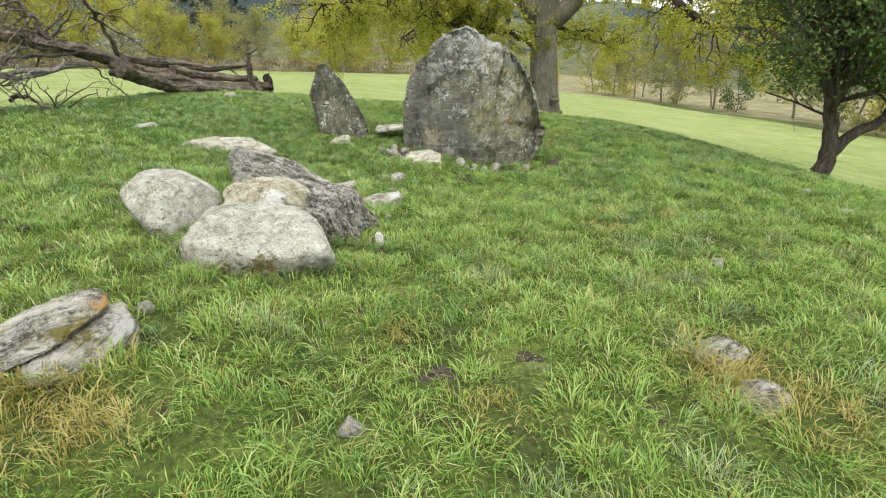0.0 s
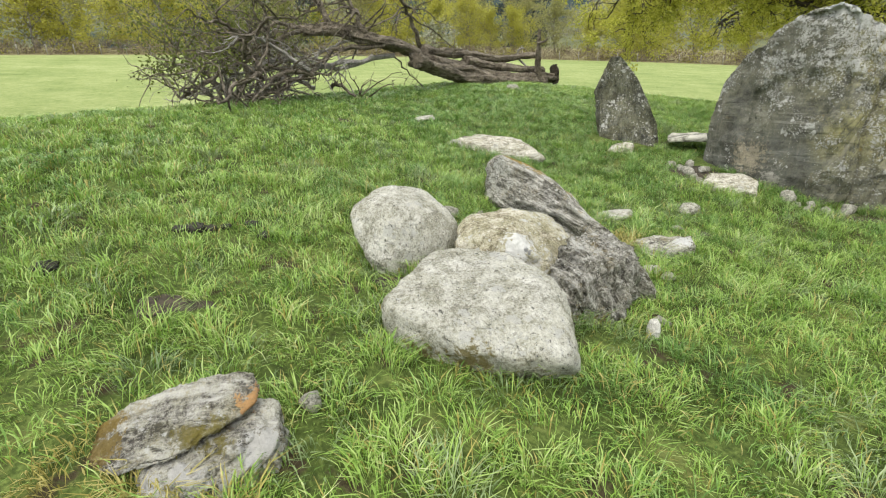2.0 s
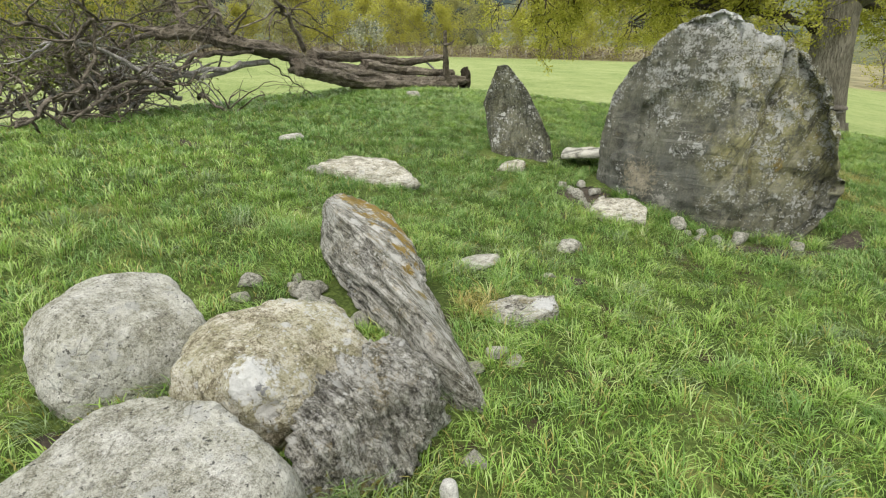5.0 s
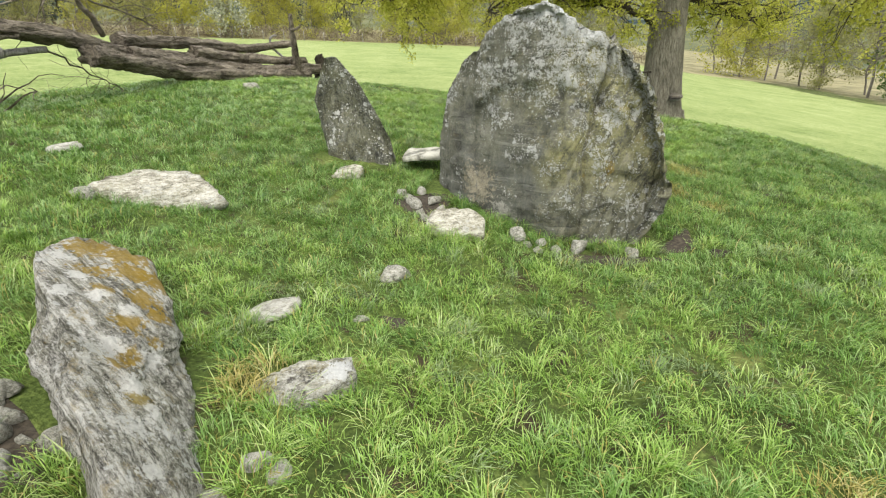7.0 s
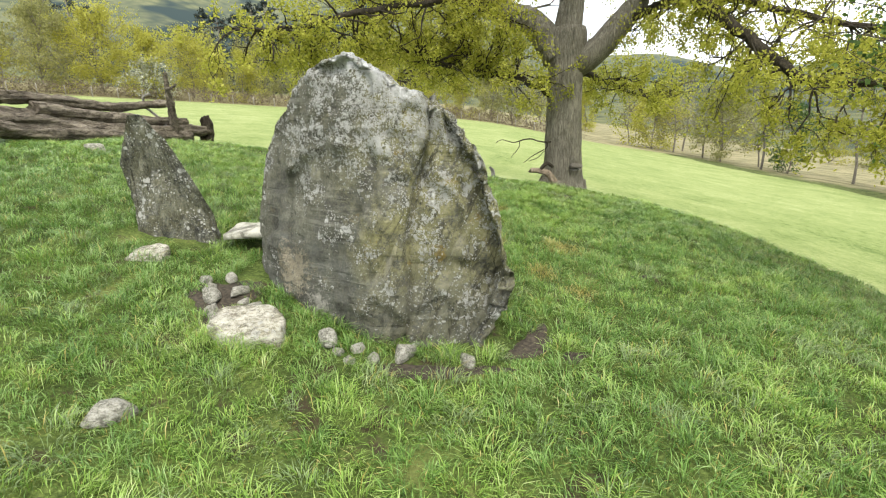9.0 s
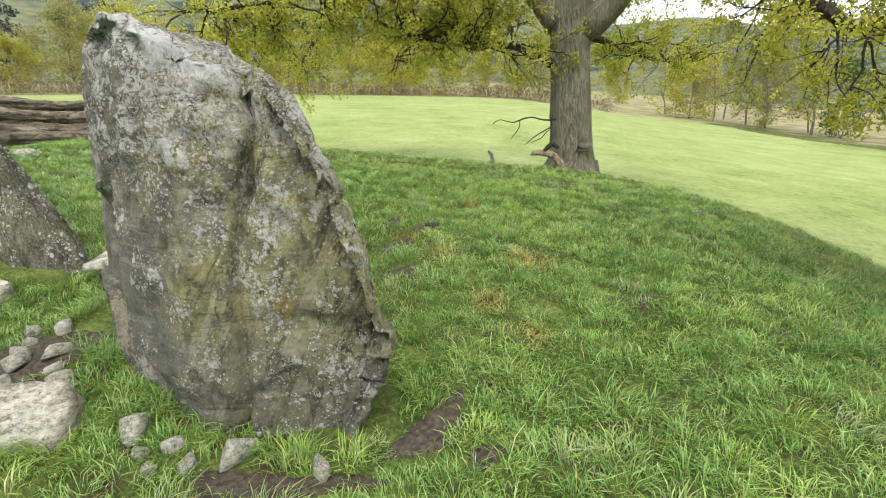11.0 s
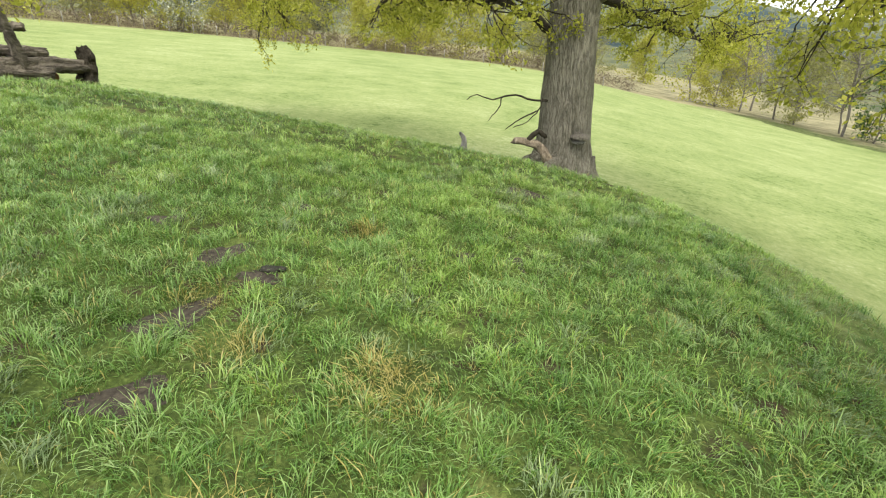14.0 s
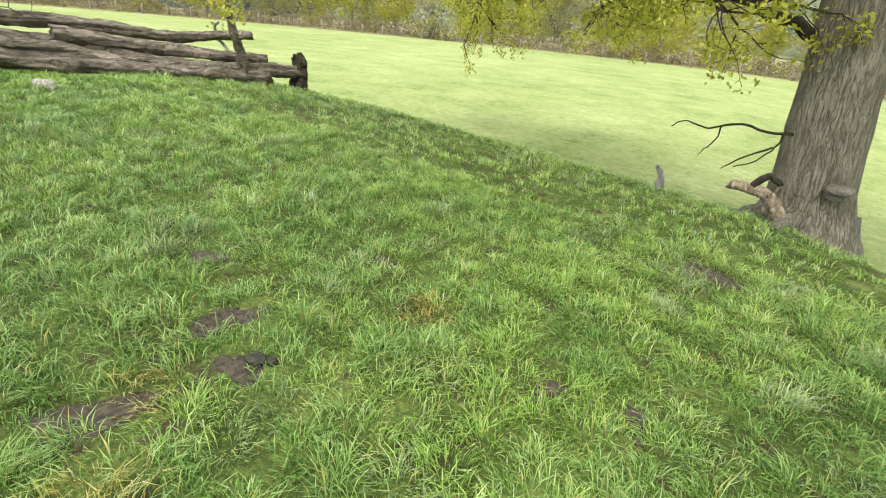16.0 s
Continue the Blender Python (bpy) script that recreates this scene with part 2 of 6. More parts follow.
def make_bedded(name):
    """The tall stone: flat grey faces ruled by thin bedding, olive and mustard lichen on one flank, white crusts near the top."""
    n = Nodes(name, 0.88, 0.22)
    p = n.own()
    xyz = n.put("ShaderNodeSeparateXYZ", Vector=p)
    x, z = xyz.outputs[0], xyz.outputs[2]
    big = n.noise(p, 1.7, 6, 0.6, 0.4)
    g = n.noise(p, 46.0, 8, 0.75)
    g2 = n.noise(p, 140.0, 4, 0.7)
    bed = n.noise(p, 3.2, 9, 0.68, 0.35, stretch=(0.8, 0.8, 1.7))
    v = n.math("ADD", n.math("ADD", n.math("MULTIPLY", bed, 0.42), n.math("MULTIPLY", big, 0.2)), n.math("ADD", n.math("MULTIPLY", g, 0.24), n.math("MULTIPLY", g2, 0.14)))
    col = n.ramp(v, [(0.4, (0.04, 0.04, 0.033)), (0.47, (0.105, 0.104, 0.086)), (0.53, (0.172, 0.17, 0.138)), (0.62, (0.32, 0.312, 0.26))])
    # slate-blue foot
    col = n.mix(n.math("MULTIPLY", n.range(n.math("ADD", z, n.range(big, 0.3, 0.7, -0.35, 0.35)), 0.75, 0.3, 0.0, 0.55), n.range(bed, 0.42, 0.56)), col, (0.1, 0.106, 0.1))
    # bedding: hair lines, some pale and some dark, nearly level
    line = n.noise(p, 7.5, 5, 0.6, 0.25, stretch=(0.16, 0.16, 3.0))
    broken = n.range(n.noise(p, 2.6, 4, 0.6), 0.42, 0.56)
    col = n.mix(n.math("MULTIPLY", n.range(line, 0.57, 0.64, 0.0, 0.5), broken), col, (0.32, 0.315, 0.27))
    dark = n.math("MULTIPLY", n.range(line, 0.4, 0.35, 0.0, 0.6), n.range(n.noise(p, 3.4, 4, 0.6), 0.4, 0.55))
    col = n.mix(dark, col, (0.045, 0.046, 0.04))
    # rain runs
    run = n.noise(p, 6.0, 6, 0.7, 0.3, stretch=(1.0, 1.0, 0.13))
    col = n.mix(n.range(run, 0.55, 0.64, 0, 0.45), col, (0.075, 0.076, 0.066))
    col = n.mix(n.range(run, 0.42, 0.35, 0, 0.35), col, (0.27, 0.262, 0.21))
    # olive and mustard film on the flank
    flank = n.range(n.math("ADD", x, n.range(big, 0.25, 0.75, -0.6, 0.6)), -0.2, 0.45, 0.14, 1.0)
    film = n.math("MULTIPLY", n.range(n.math("ADD", n.math("MULTIPLY", n.noise(p, 3.4, 9, 0.75, 0.5), 0.65), n.math("MULTIPLY", g, 0.35)), 0.43, 0.52, 0.0, 0.9), n.math("MULTIPLY", flank, n.range(n.math("ADD", z, n.range(big, 0.3, 0.7, -0.25, 0.25)), 0.2, 0.8, 0.3, 1.0)))
    col = n.mix(film, col, n.ramp(n.noise(p, 9.0, 6, 0.7), [(0.35, (0.15, 0.145, 0.06)), (0.52, (0.31, 0.295, 0.135)), (0.68, (0.47, 0.445, 0.26))]))
    rust = n.math("MULTIPLY", n.range(n.noise(p, 5.5, 8, 0.75), 0.6, 0.66, 0.0, 0.7), flank)
    col = n.mix(rust, col, (0.3, 0.215, 0.05))
    # slanting grain on the flank
    turned = n.put("ShaderNodeMapping", Vector=p)
    turned.inputs["Rotation"].default_value = (0, radians(-28), 0)
    grain = n.noise(turned.outputs[0], 6.0, 8, 0.7, 0.4, stretch=(2.6, 1.0, 0.3))
    col = n.mix(n.math("MULTIPLY", n.range(grain, 0.45, 0.37, 0, 0.75), flank), col, (0.05, 0.048, 0.034))
    col = n.mix(n.math("MULTIPLY", n.range(grain, 0.56, 0.66, 0, 0.5), flank), col, (0.4, 0.375, 0.27))
    # joints
    seam = n.math("ABSOLUTE", n.math("SUBTRACT", n.noise(p, 2.4, 5, 0.6, 0.5, stretch=(1.6, 1.6, 0.6)), 0.5))
    crack = n.math("MULTIPLY", n.range(seam, 0.0, 0.007, 1.0, 0.0), n.range(n.noise(p, 1.7, 3), 0.47, 0.58))
    col = n.mix(n.math("MULTIPLY", crack, 0.8), col, (0.025, 0.025, 0.02))
    # white lichen: crusts crowd towards the crown and the flank, specks elsewhere
    where = n.math("ADD", n.range(n.noise(p, 3.1, 6, 0.65), 0.36, 0.64, -0.36, 0.52), n.math("ADD", n.range(z, 0.5, 1.6, -0.2, 0.27), n.range(x, -0.5, 0.4, -0.16, 0.12)))
    crust = n.math("MAXIMUM", n.discs(p, 13.0, where, 0.7), n.math("MAXIMUM", n.discs(p, 33.0, where, 0.6), n.discs(p, 80.0, n.math("ADD", where, 0.05))))
    crust = n.math("MULTIPLY", crust, n.range(g, 0.4, 0.52, 0.25, 0.95))
    col = n.mix(crust, col, n.mix(g2, (0.38, 0.38, 0.35), (0.66, 0.66, 0.62)))
    w = n.place()
    edge = n.math("ADD", n.math("MULTIPLY", n.noise(w, 26.0, 8, 0.75), 0.8), n.math("MULTIPLY", g2, 0.2))
    for sx, sy, sz, r, strong, c in ((0.6, 8.28, 1.93, 0.25, 0.95, (0.76, 0.76, 0.74)), (0.8, 8.28, 1.83, 0.24, 0.95, (0.76, 0.76, 0.74)), (1.0, 8.26, 1.7, 0.18, 0.88, (0.7, 0.7, 0.68)), (0.71, 8.05, 1.28, 0.24, 0.88, (0.64, 0.64, 0.6)),
                                     (0.9, 8.05, 1.26, 0.2, 0.82, (0.62, 0.62, 0.58)), (1.3, 8.13, 1.2, 0.07, 0.9, (0.68, 0.68, 0.64)), (1.6, 8.1, 0.62, 0.035, 0.9, (0.68, 0.68, 0.64)), (1.12, 8.1, 1.38, 0.3, 0.5, (0.5, 0.5, 0.47)),
                                     (-0.1, 8.5, 0.28, 0.32, 0.75, (0.36, 0.315, 0.22)), (0.2, 8.3, 0.02, 0.2, 0.6, (0.45, 0.43, 0.37)), (0.3, 8.25, 1.6, 0.16, 0.45, (0.36, 0.36, 0.33))):
        dv = n.put("ShaderNodeVectorMath", i0=w, i1=(sx, sy, sz))
        dv.operation = "DISTANCE"
        k = n.range(n.math("ADD", edge, n.range(dv.outputs["Value"], 0.0, r * 1.5, 0.2, -0.2)), 0.5, 0.56, 0.0, strong)
        col = n.mix(k, col, n.mix(g, tuple(0.5 * q for q in c), tuple(min(1.0, 1.25 * q) for q in c)))
    h = n.math("ADD", n.math("ADD", n.math("MULTIPLY", g, 0.45), n.math("MULTIPLY", g2, 0.2)), n.math("ADD", n.math("MULTIPLY", bed, 0.8), n.math("ADD", n.math("MULTIPLY", line, 0.5), n.math("MULTIPLY", n.math("MULTIPLY", grain, flank), 1.2))))
    h = n.math("SUBTRACT", n.math("ADD", h, n.math("MULTIPLY", crust, 0.15)), n.math("ADD", n.math("MULTIPLY", crack, 0.7), n.math("MULTIPLY", dark, 0.4)))
    n.bump(h, 1.0, 0.045)
    return n.done(col)


def make_bark(name, low, high, scale=14.0, stretch=(1, 1, 0.18), bump=0.9):
    n = Nodes(name, 0.9, 0.15)
    p = n.own()
    r = n.noise(p, scale, 8, 0.7, 0.4, stretch=stretch)
    fur = n.math("ABSOLUTE", n.math("SUBTRACT", n.noise(p, scale * 0.9, 4, 0.6, 0.6, stretch=stretch), 0.5))
    s = n.noise(p, 2.0, 6, 0.65)
    fine = n.noise(p, scale * 6, 4, 0.7)
    col = n.ramp(n.math("ADD", n.math("ADD", n.math("MULTIPLY", r, 0.5), n.math("MULTIPLY", fine, 0.2)), n.math("MULTIPLY", s, 0.3)), [(0.38, low), (0.62, high)])
    groove = n.range(fur, 0.0, 0.05, 1.0, 0.0)
    col = n.mix(n.math("MULTIPLY", groove, 0.4), col, tuple(0.45 * q for q in low))
    n.bump(n.math("SUBTRACT", n.math("ADD", r, n.math("MULTIPLY", fine, 0.25)), n.math("MULTIPLY", groove, 0.5)), bump, 0.04)
    return n.done(col)


def make_plain(name, a, b, scale=20.0, rough=0.9, bump=0.3):
    n = Nodes(name, rough, 0.2)
    v = n.noise(n.own(), scale, 5, 0.6)
    n.bump(v, bump, 0.01)
    return n.done(n.ramp(v, [(0.35, a), (0.65, b)]))


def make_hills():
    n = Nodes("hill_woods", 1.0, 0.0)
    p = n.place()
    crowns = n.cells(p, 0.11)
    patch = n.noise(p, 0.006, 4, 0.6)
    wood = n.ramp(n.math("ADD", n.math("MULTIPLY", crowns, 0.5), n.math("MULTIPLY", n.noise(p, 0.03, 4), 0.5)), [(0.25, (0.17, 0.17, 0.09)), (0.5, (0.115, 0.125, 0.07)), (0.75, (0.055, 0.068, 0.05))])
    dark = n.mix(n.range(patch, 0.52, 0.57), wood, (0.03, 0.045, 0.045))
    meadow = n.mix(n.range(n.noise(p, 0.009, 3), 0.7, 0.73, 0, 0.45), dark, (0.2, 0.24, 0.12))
    # distance haze is painted into the colour: grey-blue mixed in beyond 350 m
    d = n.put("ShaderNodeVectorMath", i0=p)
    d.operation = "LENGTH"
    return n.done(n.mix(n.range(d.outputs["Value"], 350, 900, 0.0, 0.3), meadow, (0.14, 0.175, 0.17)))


GROUND = make_grass_ground()
GRASS = leafy("grass_blades", [(0.0, (0.034, 0.07, 0.011)), (0.25, (0.12, 0.232, 0.034)), (0.46, (0.236, 0.388, 0.06)), (0.66, (0.325, 0.465, 0.108)), (0.84, (0.44, 0.54, 0.2)), (1.0, (0.62, 0.63, 0.38))], 0.33, 0.1, 1.2, 0.38, 0.5, 0.32)
PALEGRASS = leafy("glaucous_grass", [(0.0, (0.06, 0.1, 0.035)), (0.35, (0.14, 0.21, 0.075)), (0.7, (0.25, 0.33, 0.145)), (1.0, (0.46, 0.53, 0.31))], 0.28, 0.1, 1.5, 0.36, 0.5, 0.45)
DRYGRASS = leafy("dry_grass", [(0.0, (0.15, 0.125, 0.03)), (0.4, (0.3, 0.27, 0.065)), (0.7, (0.42, 0.37, 0.13)), (1.0, (0.56, 0.5, 0.27))], 0.25, 0.3, 3.0, 0.5, 0.3, 0.2)
# lush tussocks, and the darker green standing in for tree shade on the mound
LUSH_SHADED = leafy("lush_shaded_grass", [(0.0, (0.02, 0.055, 0.01)), (0.3, (0.082, 0.178, 0.03)), (0.6, (0.185, 0.325, 0.06)), (1.0, (0.44, 0.55, 0.25))], 0.3, 0.15, 1.5, 0.34, 0.5, 0.32)
BIGROCK = make_bedded("standing_stone_rock")
SMALLROCK = make_stone("small_standing_rock", (0.03, 0.031, 0.027), (0.085, 0.086, 0.073), (0.2, 0.2, 0.172), 40, (1.8, 1.8, 0.55), 0.9, 0.25, 0.3, 1.0, cracks=0.8)
BOULDER = make_stone("pale_boulder_rock", (0.22, 0.21, 0.165), (0.55, 0.54, 0.465), (0.86, 0.85, 0.79), 70, None, 0.75, 0.0, 0.3, 1.0, 0.85, cracks=0.25,
    spots=((-1.23, 2.93, 0.475, 0.048, 0.92, (0.035, 0.035, 0.03)), (-1.19, 2.95, 0.47, 0.048, 0.92, (0.035, 0.035, 0.03)), (-1.1, 2.97, 0.46, 0.048, 0.92, (0.035, 0.035, 0.03)), (-1.33, 2.96, 0.5, 0.048, 0.92, (0.035, 0.035, 0.03)), (-1.27, 2.99, 0.49, 0.048, 0.92, (0.035, 0.035, 0.03)), (-1.32, 2.86, 0.2, 0.14, 0.85, (0.2, 0.16, 0.03)), (-1.08, 2.92, 0.22, 0.14, 0.85, (0.2, 0.16, 0.03)), (-0.85, 3.05, 0.16, 0.1, 0.75, (0.1, 0.085, 0.03)), (-1.06, 2.93, 0.2, 0.035, 0.9, (0.6, 0.59, 0.54)), (-1.4, 2.9, 0.24, 0.04, 0.9, (0.6, 0.59, 0.54)), (-1.83, 3.52, 0.64, 0.025, 0.9, (0.6, 0.59, 0.54)), (-1.9, 3.5, 0.1, 0.2, 0.6, (0.2, 0.16, 0.1))))
SCHIST = make_stone("dark_schist", (0.06, 0.056, 0.048), (0.29, 0.28, 0.245), (0.64, 0.625, 0.575), 50, (0.3, 2.2, 5.0), 0.95, 0.5, 0.15, 1.0, cracks=0.9,
    spots=((-1.38, 5.3, 0.42, 0.12, 0.85, (0.33, 0.22, 0.03)), (-1.22, 5.1, 0.38, 0.09, 0.85, (0.33, 0.22, 0.03)), (-1.05, 4.92, 0.3, 0.08, 0.8, (0.3, 0.22, 0.04)), (-2.05, 5.85, 0.6, 0.2, 0.85, (0.33, 0.22, 0.03)), (-1.88, 5.92, 0.5, 0.2, 0.85, (0.33, 0.22, 0.03)), (-1.72, 5.75, 0.46, 0.17, 0.85, (0.33, 0.22, 0.03)), (-1.62, 5.82, 0.38, 0.16, 0.85, (0.33, 0.22, 0.03)), (-1.5, 5.55, 0.42, 0.13, 0.85, (0.33, 0.22, 0.03)), (-1.82, 5.6, 0.6, 0.12, 0.85, (0.33, 0.22, 0.03)), (-1.4, 5.5, 0.33, 0.1, 0.85, (0.33, 0.22, 0.03)), (-1.62, 5.45, 0.54, 0.09, 0.85, (0.33, 0.22, 0.03)), (-1.3, 5.3, 0.3, 0.07, 0.85, (0.33, 0.22, 0.03)), (-1.2, 5.02, 0.42, 0.06, 0.85, (0.33, 0.22, 0.03)), (-1.6, 5.38, 0.53, 0.08, 0.92, (0.66, 0.65, 0.6)), (-1.3, 5.1, 0.42, 0.08, 0.92, (0.66, 0.65, 0.6)), (-1.45, 5.38, 0.42, 0.08, 0.92, (0.66, 0.65, 0.6)), (-1.1, 4.98, 0.34, 0.08, 0.92, (0.66, 0.65, 0.6)), (-1.8, 5.5, 0.58, 0.08, 0.92, (0.66, 0.65, 0.6)), (-1.2, 5.2, 0.3, 0.08, 0.92, (0.66, 0.65, 0.6)), (-0.95, 4.75, 0.28, 0.08, 0.92, (0.66, 0.65, 0.6)), (-2.0, 5.62, 0.64, 0.08, 0.92, (0.66, 0.65, 0.6)), (-1.0, 4.9, 0.24, 0.08, 0.92, (0.66, 0.65, 0.6)), (-1.7, 5.3, 0.6, 0.08, 0.92, (0.66, 0.65, 0.6)), (-0.8, 4.62, 0.22, 0.08, 0.92, (0.66, 0.65, 0.6)), (-0.9, 3.56, 0.12, 0.14, 0.85, (0.22, 0.19, 0.03)), (-0.76, 3.7, 0.06, 0.14, 0.8, (0.22, 0.19, 0.03))))
PALESLAB = make_stone("pale_slab_rock", (0.19, 0.172, 0.135), (0.46, 0.435, 0.36), (0.7, 0.675, 0.6), 45, (1, 1, 4), 0.6, 0.15, 0.25, 0.9, 0.6)
TANROCK = make_stone("tan_boulder_rock", (0.13, 0.11, 0.07), (0.45, 0.41, 0.305), (0.82, 0.79, 0.7), 40, None, 1.0, 0.15, 0.55, 0.9, 0.6, cracks=0.4,
    spots=((-1.17, 3.7, 0.5, 0.12, 0.97, (0.72, 0.72, 0.68)), (-1.1, 3.68, 0.38, 0.06, 0.9, (0.66, 0.65, 0.6)), (-1.02, 3.85, 0.6, 0.09, 0.8, (0.6, 0.59, 0.54)), (-1.0, 3.75, 0.45, 0.06, 0.8, (0.1, 0.1, 0.1)), (-1.1, 3.67, 0.5, 0.05, 0.8, (0.1, 0.1, 0.1))))
LICHENED = make_stone("lichened_rock", (0.07, 0.064, 0.054), (0.4, 0.385, 0.34), (0.7, 0.69, 0.64), 50, (0.3, 1.4, 4.2), 0.95, 0.4, 0.35, 1.0, cracks=0.9,
    spots=((-1.51, 2.13, 0.43, 0.085, 0.92, (0.56, 0.32, 0.13)), (-1.98, 1.84, 0.38, 0.12, 0.85, (0.24, 0.15, 0.03)), (-1.9, 1.8, 0.3, 0.12, 0.75, (0.24, 0.16, 0.03)), (-1.66, 1.83, 0.2, 0.09, 0.95, (0.64, 0.63, 0.6)), (-1.54, 1.9, 0.24, 0.07, 0.95, (0.64, 0.63, 0.6)), (-1.42, 2.05, 0.3, 0.1, 0.95, (0.64, 0.63, 0.6)), (-1.56, 2.0, 0.34, 0.09, 0.8, (0.2, 0.17, 0.03)), (-1.8, 1.8, 0.24, 0.06, 0.9, (0.6, 0.59, 0.56)), (-1.41, 2.1, 0.3, 0.09, 0.95, (0.6, 0.59, 0.55)), (-1.8, 1.9, 0.4, 0.07, 0.9, (0.58, 0.57, 0.53)), (-1.6, 1.88, 0.27, 0.06, 0.9, (0.58, 0.57, 0.54)), (-1.45, 1.96, 0.22, 0.06, 0.9, (0.58, 0.57, 0.54)), (-1.88, 1.9, 0.24, 0.05, 0.9, (0.55, 0.55, 0.54)), (-1.95, 1.9, 0.34, 0.09, 0.7, (0.26, 0.18, 0.04)), (-1.52, 2.0, 0.36, 0.06, 0.8, (0.1, 0.09, 0.08)), (-1.55, 1.86, 0.3, 0.05, 0.9, (0.5, 0.5, 0.49)), (-1.7, 1.8, 0.25, 0.045, 0.9, (0.5, 0.5, 0.49)), (-1.9, 1.82, 0.33, 0.09, 0.6, (0.2, 0.15, 0.05)), (-1.62, 1.95, 0.36, 0.08, 0.75, (0.18, 0.15, 0.03)), (-1.75, 1.78, 0.12, 0.12, 0.6, (0.12, 0.09, 0.04)), (-0.47, 5.58, 0.03, 0.11, 0.95, (0.66, 0.66, 0.63)), (-0.6, 5.5, 0.03, 0.03, 0.9, (0.05, 0.05, 0.045))))
OAKBARK = make_bark("oak_bark", (0.115, 0.105, 0.079), (0.385, 0.355, 0.28), 26, (1, 1, 0.16), 1.0)
HAWBARK = make_bark("hawthorn_bark", (0.055, 0.046, 0.034), (0.19, 0.165, 0.125), 18)
TWIGBARK = make_bark("twig_bark", (0.03, 0.025, 0.018), (0.1, 0.085, 0.06), 22)
DEADWOOD = make_bark("dead_wood", (0.055, 0.046, 0.035), (0.33, 0.285, 0.22), 15, (1, 0.14, 0.7), 1.0)
TANWOOD = make_bark("barked_wood", (0.16, 0.12, 0.08), (0.46, 0.38, 0.28), 12, (1, 1, 0.3), 0.8)
SPLITWOOD = make_bark("split_wood", (0.16, 0.08, 0.035), (0.42, 0.26, 0.14), 20, (1, 0.2, 0.6), 1.0)
BLEACHED = make_bark("bleached_wood", (0.2, 0.185, 0.165), (0.5, 0.48, 0.44), 24)
OAKLEAF = leafy("oak_leaves", [(0.0, (0.2, 0.22, 0.03)), (0.35, (0.36, 0.375, 0.05)), (0.75, (0.52, 0.51, 0.09)), (1.0, (0.68, 0.64, 0.18))], 0.55, 0.3)
HAWLEAF = leafy("hawthorn_leaves", [(0.0, (0.03, 0.06, 0.014)), (0.5, (0.085, 0.15, 0.035)), (1.0, (0.2, 0.29, 0.085))], 0.4)
DULLLEAF = leafy("thorn_leaves", [(0.0, (0.05, 0.065, 0.015)), (0.5, (0.12, 0.145, 0.03)), (1.0, (0.22, 0.24, 0.06))], 0.35)
WILLOW = leafy("willow_leaves", [(0.0, (0.28, 0.28, 0.045)), (0.5, (0.43, 0.42, 0.075)), (1.0, (0.57, 0.55, 0.14))], 0.6, 0.4, 0.16)
WOODLEAF = leafy("wood_leaves", [(0.0, (0.2, 0.21, 0.075)), (0.5, (0.31, 0.31, 0.115)), (1.0, (0.43, 0.42, 0.18))], 0.6, 0.4, 0.16)
CONIFER = leafy("conifer_needles", [(0.0, (0.02, 0.032, 0.03)), (1.0, (0.05, 0.07, 0.06))], 0.1)
BLOSSOM = leafy("shrub_blossom", [(0.0, (0.2, 0.22, 0.12)), (0.6, (0.38, 0.39, 0.28)), (1.0, (0.6, 0.6, 0.5))], 0.3)
PALERUBBLE = make_stone("pale_rubble", (0.15, 0.145, 0.118), (0.35, 0.34, 0.29), (0.55, 0.53, 0.47), 3.0, None, 0.35, 0.0, 0.2, 0.8, cracks=0.2)
WHITERUBBLE = make_stone("white_rubble", (0.25, 0.24, 0.205), (0.46, 0.44, 0.39), (0.64, 0.62, 0.57), 3.0, None, 0.5, 0.0, 0.25, 0.8, cracks=0.2)
GREYTWIG = make_bark("grey_twigs", (0.15, 0.135, 0.11), (0.32, 0.29, 0.24), 22)
SCRUB = leafy("bramble_scrub", [(0.0, (0.07, 0.055, 0.035)), (0.5, (0.17, 0.135, 0.09)), (0.75, (0.26, 0.21, 0.14)), (1.0, (0.22, 0.22, 0.08))], 0.2)
POSTWOOD = make_bark("post_wood", (0.2, 0.18, 0.15), (0.46, 0.43, 0.38), 30)
SOIL = make_plain("bare_soil", (0.026, 0.022, 0.016), (0.085, 0.07, 0.051), 30, 0.95, 1.0)
DUNG = make_plain("dung", (0.015, 0.017, 0.012), (0.06, 0.055, 0.04), 60, 0.7, 0.8)
WHITE = make_stone("white_quartz", (0.38, 0.37, 0.34), (0.6, 0.59, 0.55), (0.78, 0.77, 0.73), 60, None, 0.3, 0.0, 0.2, 0.7)
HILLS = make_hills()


# ---------------------------------------------------------------- making meshes
def mesh_of(name, verts, faces, material, smooth=True):
    me = bpy.data.meshes.new(name)
    v = np.asarray(verts, dtype=np.float32)
    if isinstance(faces, np.ndarray):
        k = faces.shape[1]
        me.vertices.add(len(v))
        me.vertices.foreach_set("co", v.ravel())
        me.loops.add(faces.size)
        me.loops.foreach_set("vertex_index", faces.ravel().astype(np.int32))
        me.polygons.add(len(faces))
        me.polygons.foreach_set("loop_start", np.arange(0, faces.size, k, dtype=np.int32))
        me.update(calc_edges=True)
    else:
        me.from_pydata(v.tolist(), [], faces)
    me.polygons.foreach_set("use_smooth", np.full(len(me.polygons), smooth))
    me.materials.append(material)
    me.validate()
    return me


